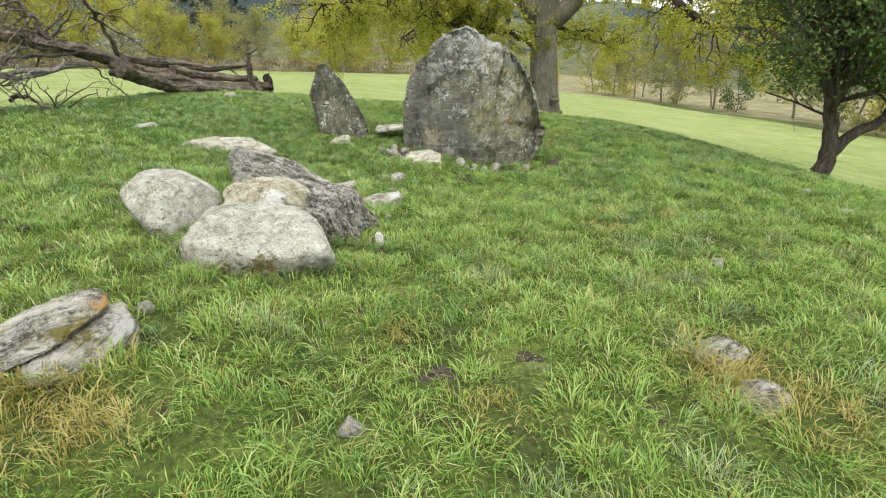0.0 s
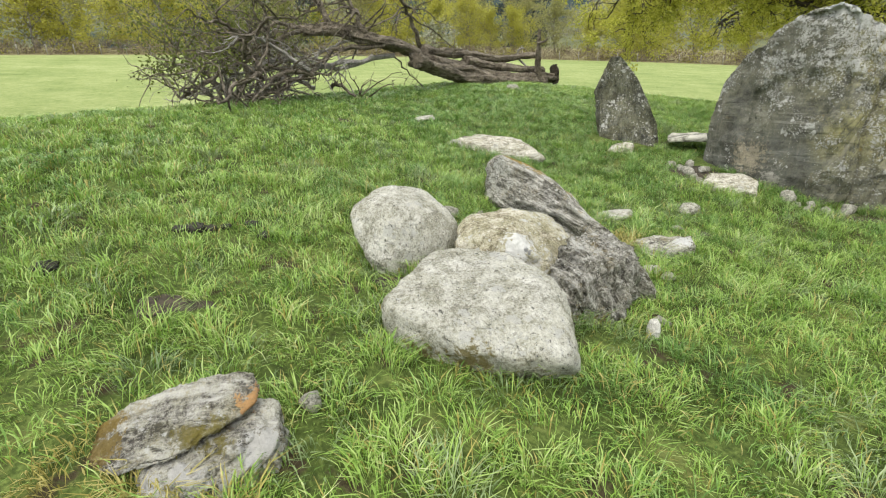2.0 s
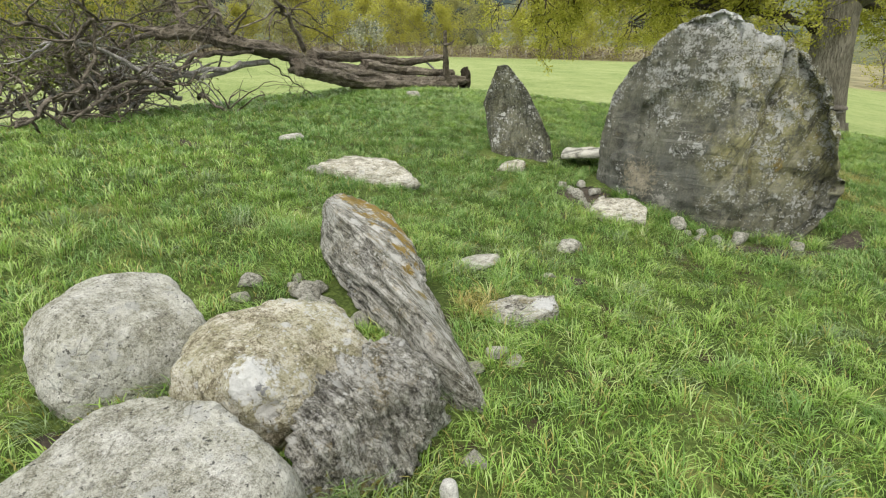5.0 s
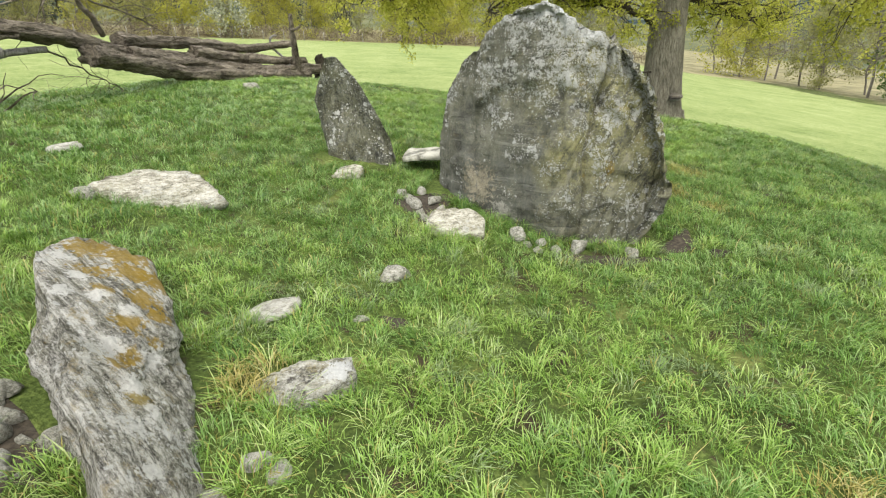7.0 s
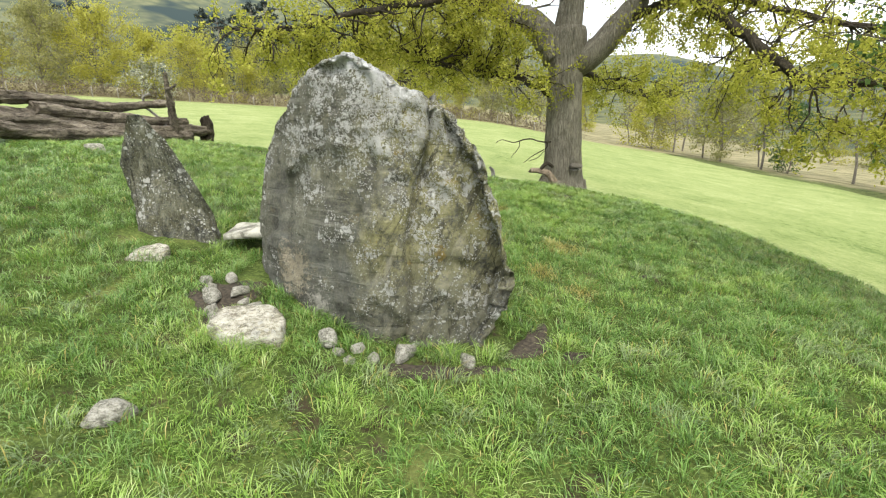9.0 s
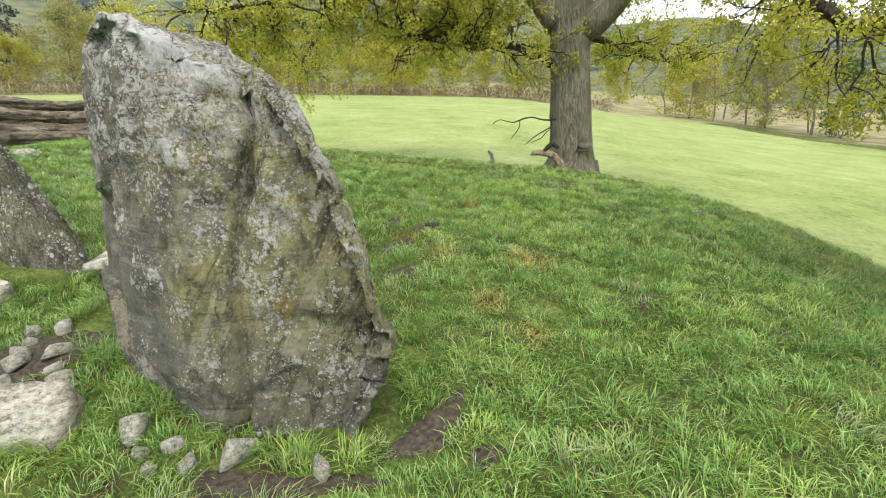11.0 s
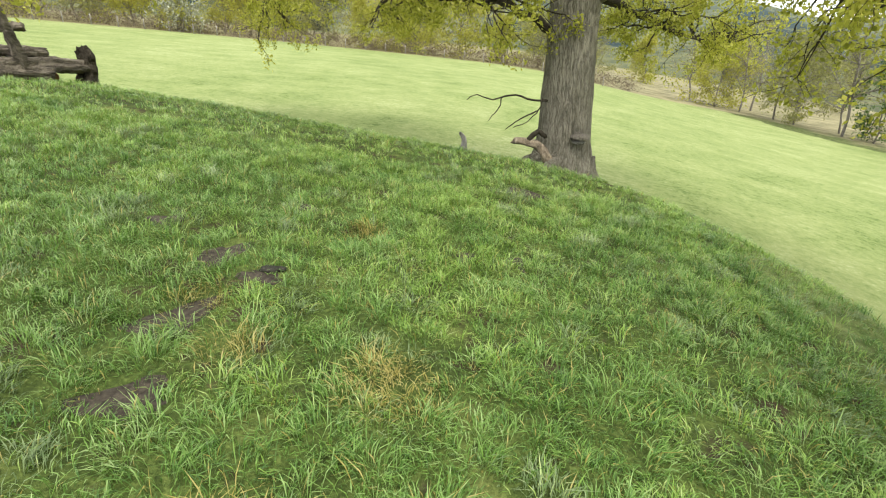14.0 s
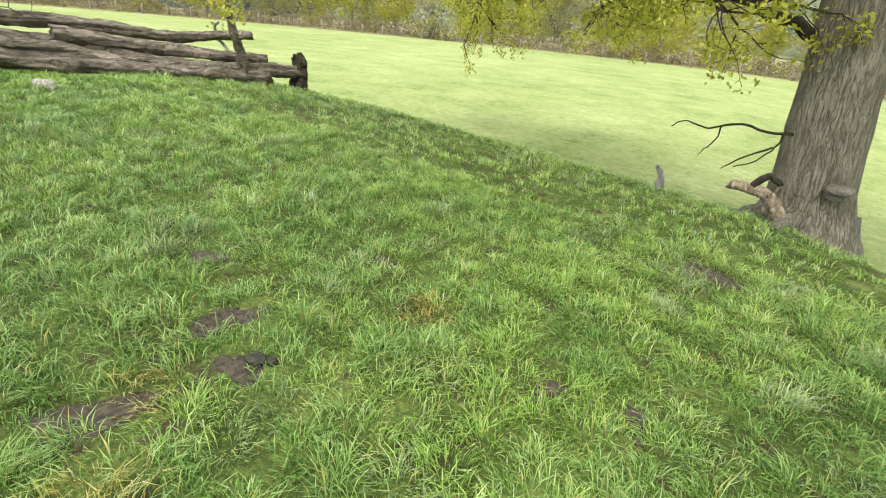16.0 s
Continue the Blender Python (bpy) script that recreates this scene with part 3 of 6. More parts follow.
def part(name, me, parent=None, label="", at=None):
    ob = new(name, me)
    if parent:
        ob.parent = parent
    if at is not None:
        ob.matrix_basis = at
    if label:
        tagged(ob, label)
    return ob


def base(name, place, label, category, group="", kind=""):
    ob = new(name)
    ob.empty_display_size = 0.1
    ob.location = place
    return tagged(ob, label, category, group, kind)


class Tubes:
    """Gathers round, tapering limbs into one mesh."""

    def __init__(self):
        self.v, self.f = [], []

    def limb(self, pts, radii, sides=7, knob=0.0, seed=0):
        r = random.Random(seed)
        pts = [Vector(p) for p in pts]
        ring0 = len(self.v)
        side = None
        for i, p in enumerate(pts):
            along = (pts[min(i + 1, len(pts) - 1)] - pts[max(i - 1, 0)]).normalized()
            if side is None:
                side = along.orthogonal().normalized()
            side = (side - along * side.dot(along)).normalized()
            other = along.cross(side)
            for k in range(sides):
                a = 2 * math.pi * k / sides
                q = radii[i] * (1 + knob * (r.random() - 0.5) * 2)
                self.v.append(p + side * (math.cos(a) * q) + other * (math.sin(a) * q))
        for i in range(len(pts) - 1):
            for k in range(sides):
                a, b = ring0 + i * sides + k, ring0 + i * sides + (k + 1) % sides
                self.f.append((a, b, b + sides, a + sides))
        self.f.append(tuple(ring0 + k for k in range(sides))[::-1])
        self.f.append(tuple(ring0 + (len(pts) - 1) * sides + k for k in range(sides)))

    def mesh(self, name, material):
        return mesh_of(name, self.v, self.f, material)


def wavy(pts, steps, jitter, seed):
    """A polyline bent smoothly through pts with small kinks."""
    r = random.Random(seed)
    pts = [Vector(p) for p in pts]
    out = []
    n = len(pts)
    for i in range(n - 1):
        p0, p1, p2, p3 = pts[max(i - 1, 0)], pts[i], pts[i + 1], pts[min(i + 2, n - 1)]
        for s in range(steps):
            t = s / steps
            q = 0.5 * ((2 * p1) + (p2 - p0) * t + (2 * p0 - 5 * p1 + 4 * p2 - p3) * t * t + (3 * p1 - p0 - 3 * p2 + p3) * t ** 3)
            if i or s:
                q = q + Vector((r.uniform(-1, 1), r.uniform(-1, 1), r.uniform(-1, 1))) * jitter
            out.append(q)
    out.append(pts[-1])
    return out


def gnarled(name, pts, a, b, material, seed, ragged=0.35, sides=26):
    """A dead log: fluted, knotted, twisted, with ragged broken ends."""
    line = wavy(pts, 14, 0.006, seed)
    n = len(line)
    o = Vector((seed * 3.1, seed * 1.7, seed * 2.3))
    line = [p + Vector((noise.noise(p * 0.9 + o), noise.noise(p * 0.9 - o), noise.noise(p * 0.7 + o * 2))) * (0.9 * min(a, b)) for p in line]
    v, f, side = [], [], None
    run = 0.0
    for i, p in enumerate(line):
        run += (p - line[i - 1]).length if i else 0.0
        along = (line[min(i + 1, n - 1)] - line[max(i - 1, 0)]).normalized()
        side = along.orthogonal().normalized() if side is None else (side - along * side.dot(along)).normalized()
        other = along.cross(side)
        t = i / (n - 1)
        w = a + (b - a) * t
        for k in range(sides):
            g = 2 * math.pi * k / sides + 0.5 * run
            c = Vector((math.cos(g), math.sin(g), 0))
            flute = noise.ridged_multi_fractal(Vector((c.x * 1.6, c.y * 1.6, run * 0.55)) + o, 0.8, 2.2, 4, 1.0, 2.0) - 1.0
            knot = noise.fractal(Vector((c.x * 1.1, c.y * 1.1, run * 1.8)) + o, 0.8, 2.1, 4)
            q = w * (1 + 0.34 * flute + 0.3 * knot)
            end = max(0.0, 1 - i / 3.0) + max(0.0, 1 - (n - 1 - i) / 3.0)
            rag = along * (ragged * w * noise.noise(c * 2.3 + o) * end) * 2.0
            v.append(p + side * (math.cos(2 * math.pi * k / sides) * q) + other * (math.sin(2 * math.pi * k / sides) * q) + rag)
    for i in range(n - 1):
        for k in range(sides):
            p, q = i * sides + k, i * sides + (k + 1) % sides
            f.append((p, q, q + sides, p + sides))
    for first, ring in ((0, 0), (1, (n - 1) * sides)):
        mid = sum((v[ring + k] for k in range(sides)), Vector()) / sides
        back = (line[1] - line[0]).normalized() if ring == 0 else (line[-2] - line[-1]).normalized()
        v.append(mid + back * 0.08)
        m = len(v) - 1
        f += [(m, ring + (k + 1) % sides, ring + k) if ring == 0 else (m, ring + k, ring + (k + 1) % sides) for k in range(sides)]
    return mesh_of(name, v, f, material)


def taper(n, a, b):
    return [a + (b - a) * (i / max(n - 1, 1)) for i in range(n)]


def grow(tubes, start, way, length, radius, depth, rng, tips, droop=0.0, kink=0.35, split=3, min_r=0.003, sides=5, shrink=0.62):
    """A branch that kinks, thins and divides; its last twigs are added to tips."""
    way = Vector(way).normalized()
    steps = 4 if depth > 0 else 3
    pts, p = [Vector(start)], Vector(start)
    for _ in range(steps):
        way = (way + Vector((rng.uniform(-1, 1), rng.uniform(-1, 1), rng.uniform(-1, 1))) * kink + Vector((0, 0, -droop))).normalized()
        p = p + way * (length / steps)
        pts.append(p)
    end = max(radius * 0.5, min_r)
    tubes.limb(pts, taper(len(pts), radius, end), sides if depth > 1 else max(3, sides - 2))
    if depth == 0:
        tips.extend(pts[1:])
        return
    for k in range(split):
        at = pts[rng.randint(1, steps)] if k else pts[-1]
        out = (way + Vector((rng.uniform(-1, 1), rng.uniform(-1, 1), rng.uniform(-0.7, 0.9))) * 0.9).normalized()
        grow(tubes, at, out, length * shrink * rng.uniform(0.75, 1.2), end * 0.95, depth - 1, rng, tips, droop, kink, split, min_r, sides, shrink)


def leaves(tips, per_tip, spread, size, seed, flat=0.0):
    """Many small folded leaves round the tips: vertices and four-sided faces."""
    r = np.random.default_rng(seed)
    c = np.repeat(np.array([tuple(t) for t in tips], dtype=np.float32), per_tip, 0)
    c = c + r.normal(0, spread, c.shape) * np.array([1, 1, 0.75])
    n = len(c)
    a = r.normal(0, 1, (n, 3))
    a[:, 2] *= 1 - flat
    a /= np.linalg.norm(a, axis=1)[:, None]
    b = np.cross(a, r.normal(0, 1, (n, 3)))
    b /= np.linalg.norm(b, axis=1)[:, None]
    s = size * r.uniform(0.6, 1.4, (n, 1))
    v = np.stack([c - a * s, c + b * s * 0.55 + a * s * 0.1, c + a * s, c - b * s * 0.55 + a * s * 0.1], 1).reshape(-1, 3)
    return v, np.arange(4 * n).reshape(n, 4)


# ---------------------------------------------------------------- the ground
MOUND = [0.12153, -0.1229, 0.03401, 0.00574, -0.00085, 0.00342, -0.0002, -0.00057, 0.0, -0.0001, -0.000136, -0.000001, -0.000085]


def pasture_z(x, y):
    return 0.4 - 0.08 * x - 0.45 * np.logaddexp(0, (x - 5) / 3) + 0.02 * (y - 78) + 0.44 * np.logaddexp(0, (x - 20) / 4)


def ground_z(x, y):
    """Height of the turf: a low mound on a pasture that falls to the right and rises to wooded hills."""
    x, y = np.asarray(x, float), np.asarray(y, float)
    e = np.abs((x + 2) / 9.5) ** 2.6 + np.abs((y - 8.5) / 12) ** 2.6
    w = np.clip((1.4 - e) / 0.65, 0, 1)
    w = w * w * (3 - 2 * w)
    u, v = np.clip(x, -11.5, 8), np.clip(y, -4, 21.5) - 9
    c = MOUND
    m = c[0] + c[1] * u + c[2] * v + c[3] * u * u + c[4] * u * v + c[5] * v * v + c[6] * u ** 3 + c[7] * u * u * v + c[8] * u * v * v + c[9] * v ** 3 + c[10] * u ** 4 + c[11] * u * u * v * v + c[12] * v ** 4
    m = m - 0.105 * np.exp(-((u - 1.2) ** 2 + (v + 1.1) ** 2) / 1.62) - 0.205 * np.exp(-((u + 0.3) ** 2 + (v + 2.8) ** 2) / 5.12)
    m = m + 0.14 * np.exp(-((u + 1.7) ** 2 + (v + 6.3) ** 2) / 2.4)
    m = m - 0.19 * np.exp(-((u + 2.2) ** 2 + (v + 0.5) ** 2) / 2.6)
    m = m + 0.018 * np.sin(2.3 * x + 1.1 * y) * np.sin(1.7 * y - 0.9 * x) + 0.012 * np.sin(5.1 * x - 2.2 * y + 1) * np.sin(4.3 * y + 1.9 * x)
    far = np.clip(pasture_z(x, y), -16, 9)
    return w * m + (1 - w) * far


def gz(x, y):
    return float(ground_z(x, y))


def build_ground():
    """One sheet, fine on the mound and coarser to the horizon."""
    rings = np.concatenate([np.arange(0, 14, 0.14), 14 * 1.05 ** np.arange(0, 110)])
    turns = 300
    a = np.linspace(0, 2 * math.pi, turns, endpoint=False)
    x = -1.0 + rings[1:, None] * np.sin(a)
    y = 8.0 + rings[1:, None] * np.cos(a)
    v = np.stack([x, y, ground_z(x, y)], -1).reshape(-1, 3)
    v = np.concatenate([[(-1.0, 8.0, gz(-1.0, 8.0))], v])
    k = len(rings) - 1
    i, j = np.meshgrid(np.arange(k - 1), np.arange(turns), indexing="ij")
    p = 1 + i * turns + j
    q = 1 + i * turns + (j + 1) % turns
    quads = np.stack([p, p + turns, q + turns, q], -1).reshape(-1, 4)
    tri = [(0, 1 + j, 1 + (j + 1) % turns) for j in range(turns)]
    me = mesh_of("ground", v, [tuple(f) for f in quads.tolist()] + tri, GROUND)
    return tagged(new("ground", me), "grassy mound in a wide grazed green pasture", "ground", kind="structure")


build_ground()
FOOT = []           # where no turf grows: x, y, radius


# ---------------------------------------------------------------- stones
def ball(level):
    bm = bmesh.new()
    bmesh.ops.create_icosphere(bm, subdivisions=level, radius=1.0)
    v = np.array([w.co[:] for w in bm.verts])
    f = np.array([[w.index for w in p.verts] for p in bm.faces])
    bm.free()
    return v, f


BALLS = {k: ball(k) for k in (3, 4, 5, 6, 7)}


def rock_mesh(name, half, material, level=4, square=2.6, cuts=(), rough=0.04, grain=3.0, strata=0.0, seed=0, shift=(0, 0, 0)):
    """A lump of half-sizes, squared off, cut by planes (normal x, y, z and distance), then weathered."""
    v, f = BALLS[level]
    v = v / (np.abs(v) ** square).sum(1)[:, None] ** (1 / square)
    v = v * np.array(half) + np.array(shift)
    for nx, ny, nz, d in cuts:
        n = np.array((nx, ny, nz), float)
        n /= np.linalg.norm(n)
        over = np.maximum(v @ n - d, 0)
        v = v - over[:, None] * n
    c = v.mean(0)
    out = v - c
    out /= np.linalg.norm(out, axis=1)[:, None] + 1e-9
    o = Vector((seed * 3.7, seed * 1.3, seed * 5.1))
    size = max(half)
    push = np.array([noise.fractal(Vector(p) * (grain / size) + o, 0.9, 2.1, 5) for p in v])
    v = v + out * (push * rough * size)[:, None]
    if strata:
        s = np.array([noise.noise(Vector((p[0] * 1.2, p[1] * 9, p[2] * 2.0)) * (2.2 / size) + o) for p in v])
        v = v + out * (s * strata * size)[:, None]
    return mesh_of(name, v, f, material)


def ledge(x):
    """A stair of flat steps with short risers."""
    k = math.floor(x)
    return k + min(max((x - k - 0.78) / 0.22, 0.0), 1.0)


def smooth(a, b, x):
    t = np.clip((x - a) / (b - a), 0, 1)
    return t * t * (3 - 2 * t)


def taken(me):
    n = len(me.vertices)
    v, out = np.empty(n * 3), np.empty(n * 3)
    me.vertices.foreach_get("co", v)
    me.vertices.foreach_get("normal", out)
    return v.reshape(-1, 3), out.reshape(-1, 3)


def fractals(v, scale, seed, octaves=4, rough=0.9):
    o = Vector((seed * 2.3, seed * 4.1, seed * 1.7))
    k = Vector(scale)
    return np.array([noise.fractal(Vector((p[0] * k.x, p[1] * k.y, p[2] * k.z)) + o, rough, 2.1, octaves) for p in v])


def beds(v, per_metre, dip, seed, wander=0.5):
    """Bedding steps: a saw over the height, each bed standing a little proud of the one above."""
    s = v[:, 2] * per_metre + v[:, 0] * dip + wander * fractals(v, (1.6, 1.6, 1.2), seed, 3)
    f = s - np.floor(s)
    return np.where(f < 0.88, f / 0.88, (1 - f) / 0.12) - 0.5


def facets(v, count, tilt, seed, soft=0.05):
    """Broken planes: each cell of a scatter of seeds leans its own way; soft is the width of the edge between two."""
    r = np.random.default_rng(seed)
    c = v[r.integers(0, len(v), count)]
    lean = r.normal(0, tilt, (count, 3))
    off = r.normal(0, tilt * 0.14, count)
    w = v + 0.05 * np.stack([fractals(v, (2.5, 2.5, 2.5), seed + k, 3) for k in range(3)], 1)
    a = np.array([1.0, 1.0, 0.62])
    d = np.sqrt((((w[:, None] - c[None]) * a) ** 2).sum(2))
    each = ((v[:, None] - c[None]) * lean[None]).sum(2) + off[None]
    k = np.exp(-(d - d.min(1, keepdims=True)) / soft)
    return (each * k).sum(1) / k.sum(1)


def carve(me, deep, fine, seed, grooves=()):
    """Flat faces with bedding steps, flaked hollows, fine chips and upright grooves (x, width, depth, slant)."""
    v, out = taken(me)
    face = out[:, 1] < 0
    flakes = fractals(v, (1.3, 1.3, 1.9), seed + 2, 3)
    steps = np.array([ledge(q * 4.5) for q in flakes]) / 4.5
    chip = fractals(v, (9, 9, 12), seed, 5, 0.7)
    push = deep * (0.3 * steps + 0.07 * beds(v, 5.2, 0.5, seed + 4) + 0.05 * beds(v, 13.0, 1.2, seed + 5, 0.9)) + fine * 0.7 * chip - 0.3 * deep * np.exp(-(fractals(v, (2.6, 2.6, 3.6), seed + 7, 4) / 0.035) ** 2) - 0.16 * deep * np.exp(-(fractals(v, (6, 6, 4), seed + 8, 4) / 0.05) ** 2) + facets(v, 24, deep * 0.6, seed + 20, 0.004) + facets(v, 200, deep * 0.32, seed + 1, 0.004)
    for gx, width, depth, slant in grooves:
        wob = 0.035 * np.sin(v[:, 2] * 5 + gx * 9) + 0.03 * fractals(v, (3, 3, 3), seed + gx, 3)
        off = (v[:, 0] - gx - slant * (v[:, 2] - 0.8) + wob) / width
        push -= depth * np.exp(-off * off) * face
    return v, out, push


def settle(me, v):
    me.vertices.foreach_set("co", v.ravel())
    me.update()


# the great standing stone: plan of a wedge, sides rising to a peak
def build_great_stone():
    ox, oy = 0.55, 8.6
    def side(x0, y0, x1, y1, lean=0.0):
        n = Vector((y1 - y0, x0 - x1, lean * math.hypot(x1 - x0, y1 - y0))).normalized()
        return (n.x, n.y, n.z, n.dot(Vector((x0 - ox, y0 - oy, 0))))
    def crest(x0, z0, x1, z1, back=0.0, y=8.15):
        n = Vector((z0 - z1, back, x1 - x0)).normalized()
        return (n.x, n.y, n.z, n.dot(Vector((x0 - ox, y - oy, z0))))
    cuts = [
        side(-0.66, 9.1, 0.07, 8.30, 0.10), side(0.0, 8.36, 0.66, 8.0, 0.07), side(0.6, 8.0, 1.0, 7.97, 0.03), side(0.95, 7.97, 1.70, 8.15, 0.10),
        side(1.72, 8.2, 0.9, 9.1, 0.12), side(1.0, 9.05, -0.2, 9.6, 0.15), side(-0.1, 9.65, -0.68, 9.1, 0.12), side(-0.62, 9.3, -0.62, 9.0, 0.14),
        crest(0.58, 1.90, 1.27, 1.49), crest(1.27, 1.49, 1.47, 1.19), crest(1.47, 1.19, 1.6, 0.80), crest(1.6, 0.8, 1.70, 0.33),
        crest(1.7, 0.30, 1.48, -0.2), crest(0.26, 1.83, 0.58, 1.91), crest(-0.2, 1.56, 0.27, 1.84, 0.1, 8.5), crest(-0.42, 1.35, -0.2, 1.58, 0.1, 8.7),
        (0, 0, -1, 0.5),
    ]
    me = rock_mesh("standing_stone", (1.6, 1.3, 2.4), BIGROCK, level=7, square=2.2, cuts=cuts, rough=0.006, grain=7.0, seed=3)
    v, out, push = carve(me, 0.05, 0.016, 3, grooves=((0.49, 0.06, 0.05, 0.14), (0.47, 0.016, 0.05, 0.14), (0.02, 0.03, 0.018, 0.34), (0.82, 0.02, 0.02, -0.1), (0.22, 0.014, 0.016, -0.12)))
    x, z, face = v[:, 0], v[:, 2], out[:, 1] < 0.2
    # a rib along the turn between the two faces, a deep gash under the shoulder
    rib = x - np.interp(z, [0.3, 1.05, 1.46, 1.7], [-0.78, -0.74, -0.57, -0.42])
    push += 0.014 * np.exp(-(rib / 0.07) ** 2) * face * smooth(0.1, 0.5, z)
    gash = (x - 0.53 - 0.25 * (z - 1.1)) / 0.045
    push -= 0.09 * np.exp(-gash ** 2 - ((z - 1.12) / 0.17) ** 2) * face
    # the lower flank is broken back below a ledge
    drop = np.interp(x, [0.44, 0.8, 1.14], [0.53, 0.48, 0.4]) + 0.03 * fractals(v, (5, 5, 1), 9, 3)
    push -= 0.032 * smooth(0.0, 0.05, drop - z) * smooth(0.42, 0.5, x) * face
    push += 0.012 * np.exp(-((z - drop - 0.02) / 0.03) ** 2) * smooth(0.6, 0.9, x) * face
    # the crown and the flank are knobbly with weathering
    push += 0.026 * fractals(v, (7, 7, 7), 12, 5, 0.7) * smooth(0.8, 1.6, z + 0.45 * x)
    slant = (x * 0.88 + z * 0.47) * 5.5 + 0.8 * fractals(v, (1.5, 1.5, 1.5), 14, 3)
    saw = slant - np.floor(slant)
    push += 0.03 * (np.where(saw < 0.85, saw / 0.85, (1 - saw) / 0.15) - 0.5) * face * smooth(0.15, 0.5, x + 0.35 * (z - 0.9)) * smooth(0.45, 0.7, z)
    settle(me, v + out * push[:, None])
    ob = new("standing_stone", me)
    ob.location = (ox + 0.03, oy + 0.12, 0)
    for k in range(9):
        FOOT.append((-0.37 + 0.22 * k, 9.07 - 0.09 * k, 0.34))
    return tagged(ob, "tall grey peaked standing stone streaked with pale and mustard lichen", "standing stone")


build_great_stone()


def build_small_stone():
    ox, oy = -1.7, 9.6
    def crest(x0, z0, x1, z1):
        n = Vector((z0 - z1, 0, x1 - x0)).normalized()
        return (n.x, n.y, n.z, n.dot(Vector((x0 - ox, 0, z0))))
    cuts = [crest(-2.06, 0.1, -2.16, 1.05), crest(-2.16, 1.05, -1.9, 1.57), crest(-1.92, 1.55, -1.76, 1.55), crest(-1.78, 1.55, -1.52, 1.22), crest(-1.53, 1.25, -1.22, 0.55), crest(-1.22, 0.6, -1.17, 0.0),
            (0.1, -1, 0.16, 0.15), (-0.45, -1, 0.1, 0.2), (0.2, 1, 0.16, 0.13), (0, 0, -1, 0.3)]
    me = rock_mesh("standing_stone", (0.9, 0.6, 1.9), SMALLROCK, level=6, square=2.2, cuts=cuts, rough=0.008, grain=6.0, seed=8)
    v, out, push = carve(me, 0.03, 0.014, 8, grooves=((0.1, 0.04, 0.035, -0.3), (-0.15, 0.03, 0.03, -0.15), (0.28, 0.02, 0.025, -0.35)))
    settle(me, v + out * push[:, None])
    ob = new("standing_stone", me)
    ob.location = (ox - 0.04, oy + 0.17, 0)
    for x in (-2.05, -1.75, -1.45):
        FOOT.append((x, oy, 0.25))
    return tagged(ob, "small pointed grey standing stone leaning beside the tall one", "standing stone")


build_small_stone()

def hull_planes(corners):
    bm = bmesh.new()
    for c in corners:
        bm.verts.new(c)
    bmesh.ops.convex_hull(bm, input=bm.verts)
    bm.normal_update()
    mid = Vector((0, 0, 0))
    for c in corners:
        mid += Vector(c) / len(corners)
    out = []
    for f in bm.faces:
        n = f.normal.copy()
        d = n.dot(f.verts[0].co - mid)
        if d < 0:
            n, d = -n, -d
        if all(n.dot(m) < 0.985 for m, _ in out) and f.calc_area() > 1e-5:
            out.append((n, max(d, 0.01)))
    bm.free()
    return mid, out


def hewn(name, label, corners, material, round_=14.0, level=5, rough=0.02, grain=4.0, strata=0.0, lay=(0, 0, 1), swell=1.04, seed=0, foot=0.75, category="stone", group="", along=(1, 0, 0)):
    """A weathered stone whose rounded flats follow the hull of a few corners; lay is the direction across its bedding."""
    mid, planes = hull_planes(corners)
    v, f = BALLS[level]
    n = np.array([p[0][:] for p in planes])
    d = np.array([p[1] for p in planes])
    r = (np.maximum(v @ n.T, 1e-6) / d) ** round_
    r = r.sum(1) ** (-1 / round_) * swell
    p = v * r[:, None]
    size = float(np.abs(p).max())
    o = Vector((seed * 3.7, seed * 1.3, seed * 5.1))
    lay = Vector(lay).normalized()
    push = np.empty(len(p))
    for i, q in enumerate(p):
        q = Vector(q)
        k = noise.fractal(q * (grain / size) + o, 0.9, 2.1, 6) * rough
        if strata:
            a = q.dot(lay)
            w = q - lay * a
            k += (ledge(noise.fractal(w * (1.4 / size) + lay * (a * 6 / size) + o, 0.8, 2.1, 3) * 3.2) / 3.2) * strata
            k += (ledge(noise.fractal(w * (4 / size) + lay * (a * 22 / size) + o, 0.8, 2.1, 2) * 3.0) / 3.0) * strata * 0.35
        k += noise.fractal(q * 22 + o, 0.6, 2.2, 4) * 0.004 / size
        push[i] = k * size
    p = p + v * push[:, None]
    ax = (Vector(along) - lay * Vector(along).dot(lay)).normalized()
    turn = Matrix((ax, lay.cross(ax), lay)).transposed()
    ob = new(name, mesh_of(name, p @ np.array(turn), f, material))
    ob.matrix_world = Matrix.Translation(mid) @ turn.to_4x4()
    xs = [c[0] for c in corners]
    ys = [c[1] for c in corners]
    FOOT.append(((min(xs) + max(xs)) / 2, (min(ys) + max(ys)) / 2, foot * 0.5 * min(max(xs) - min(xs), max(ys) - min(ys))))
    return tagged(ob, label, category, group)


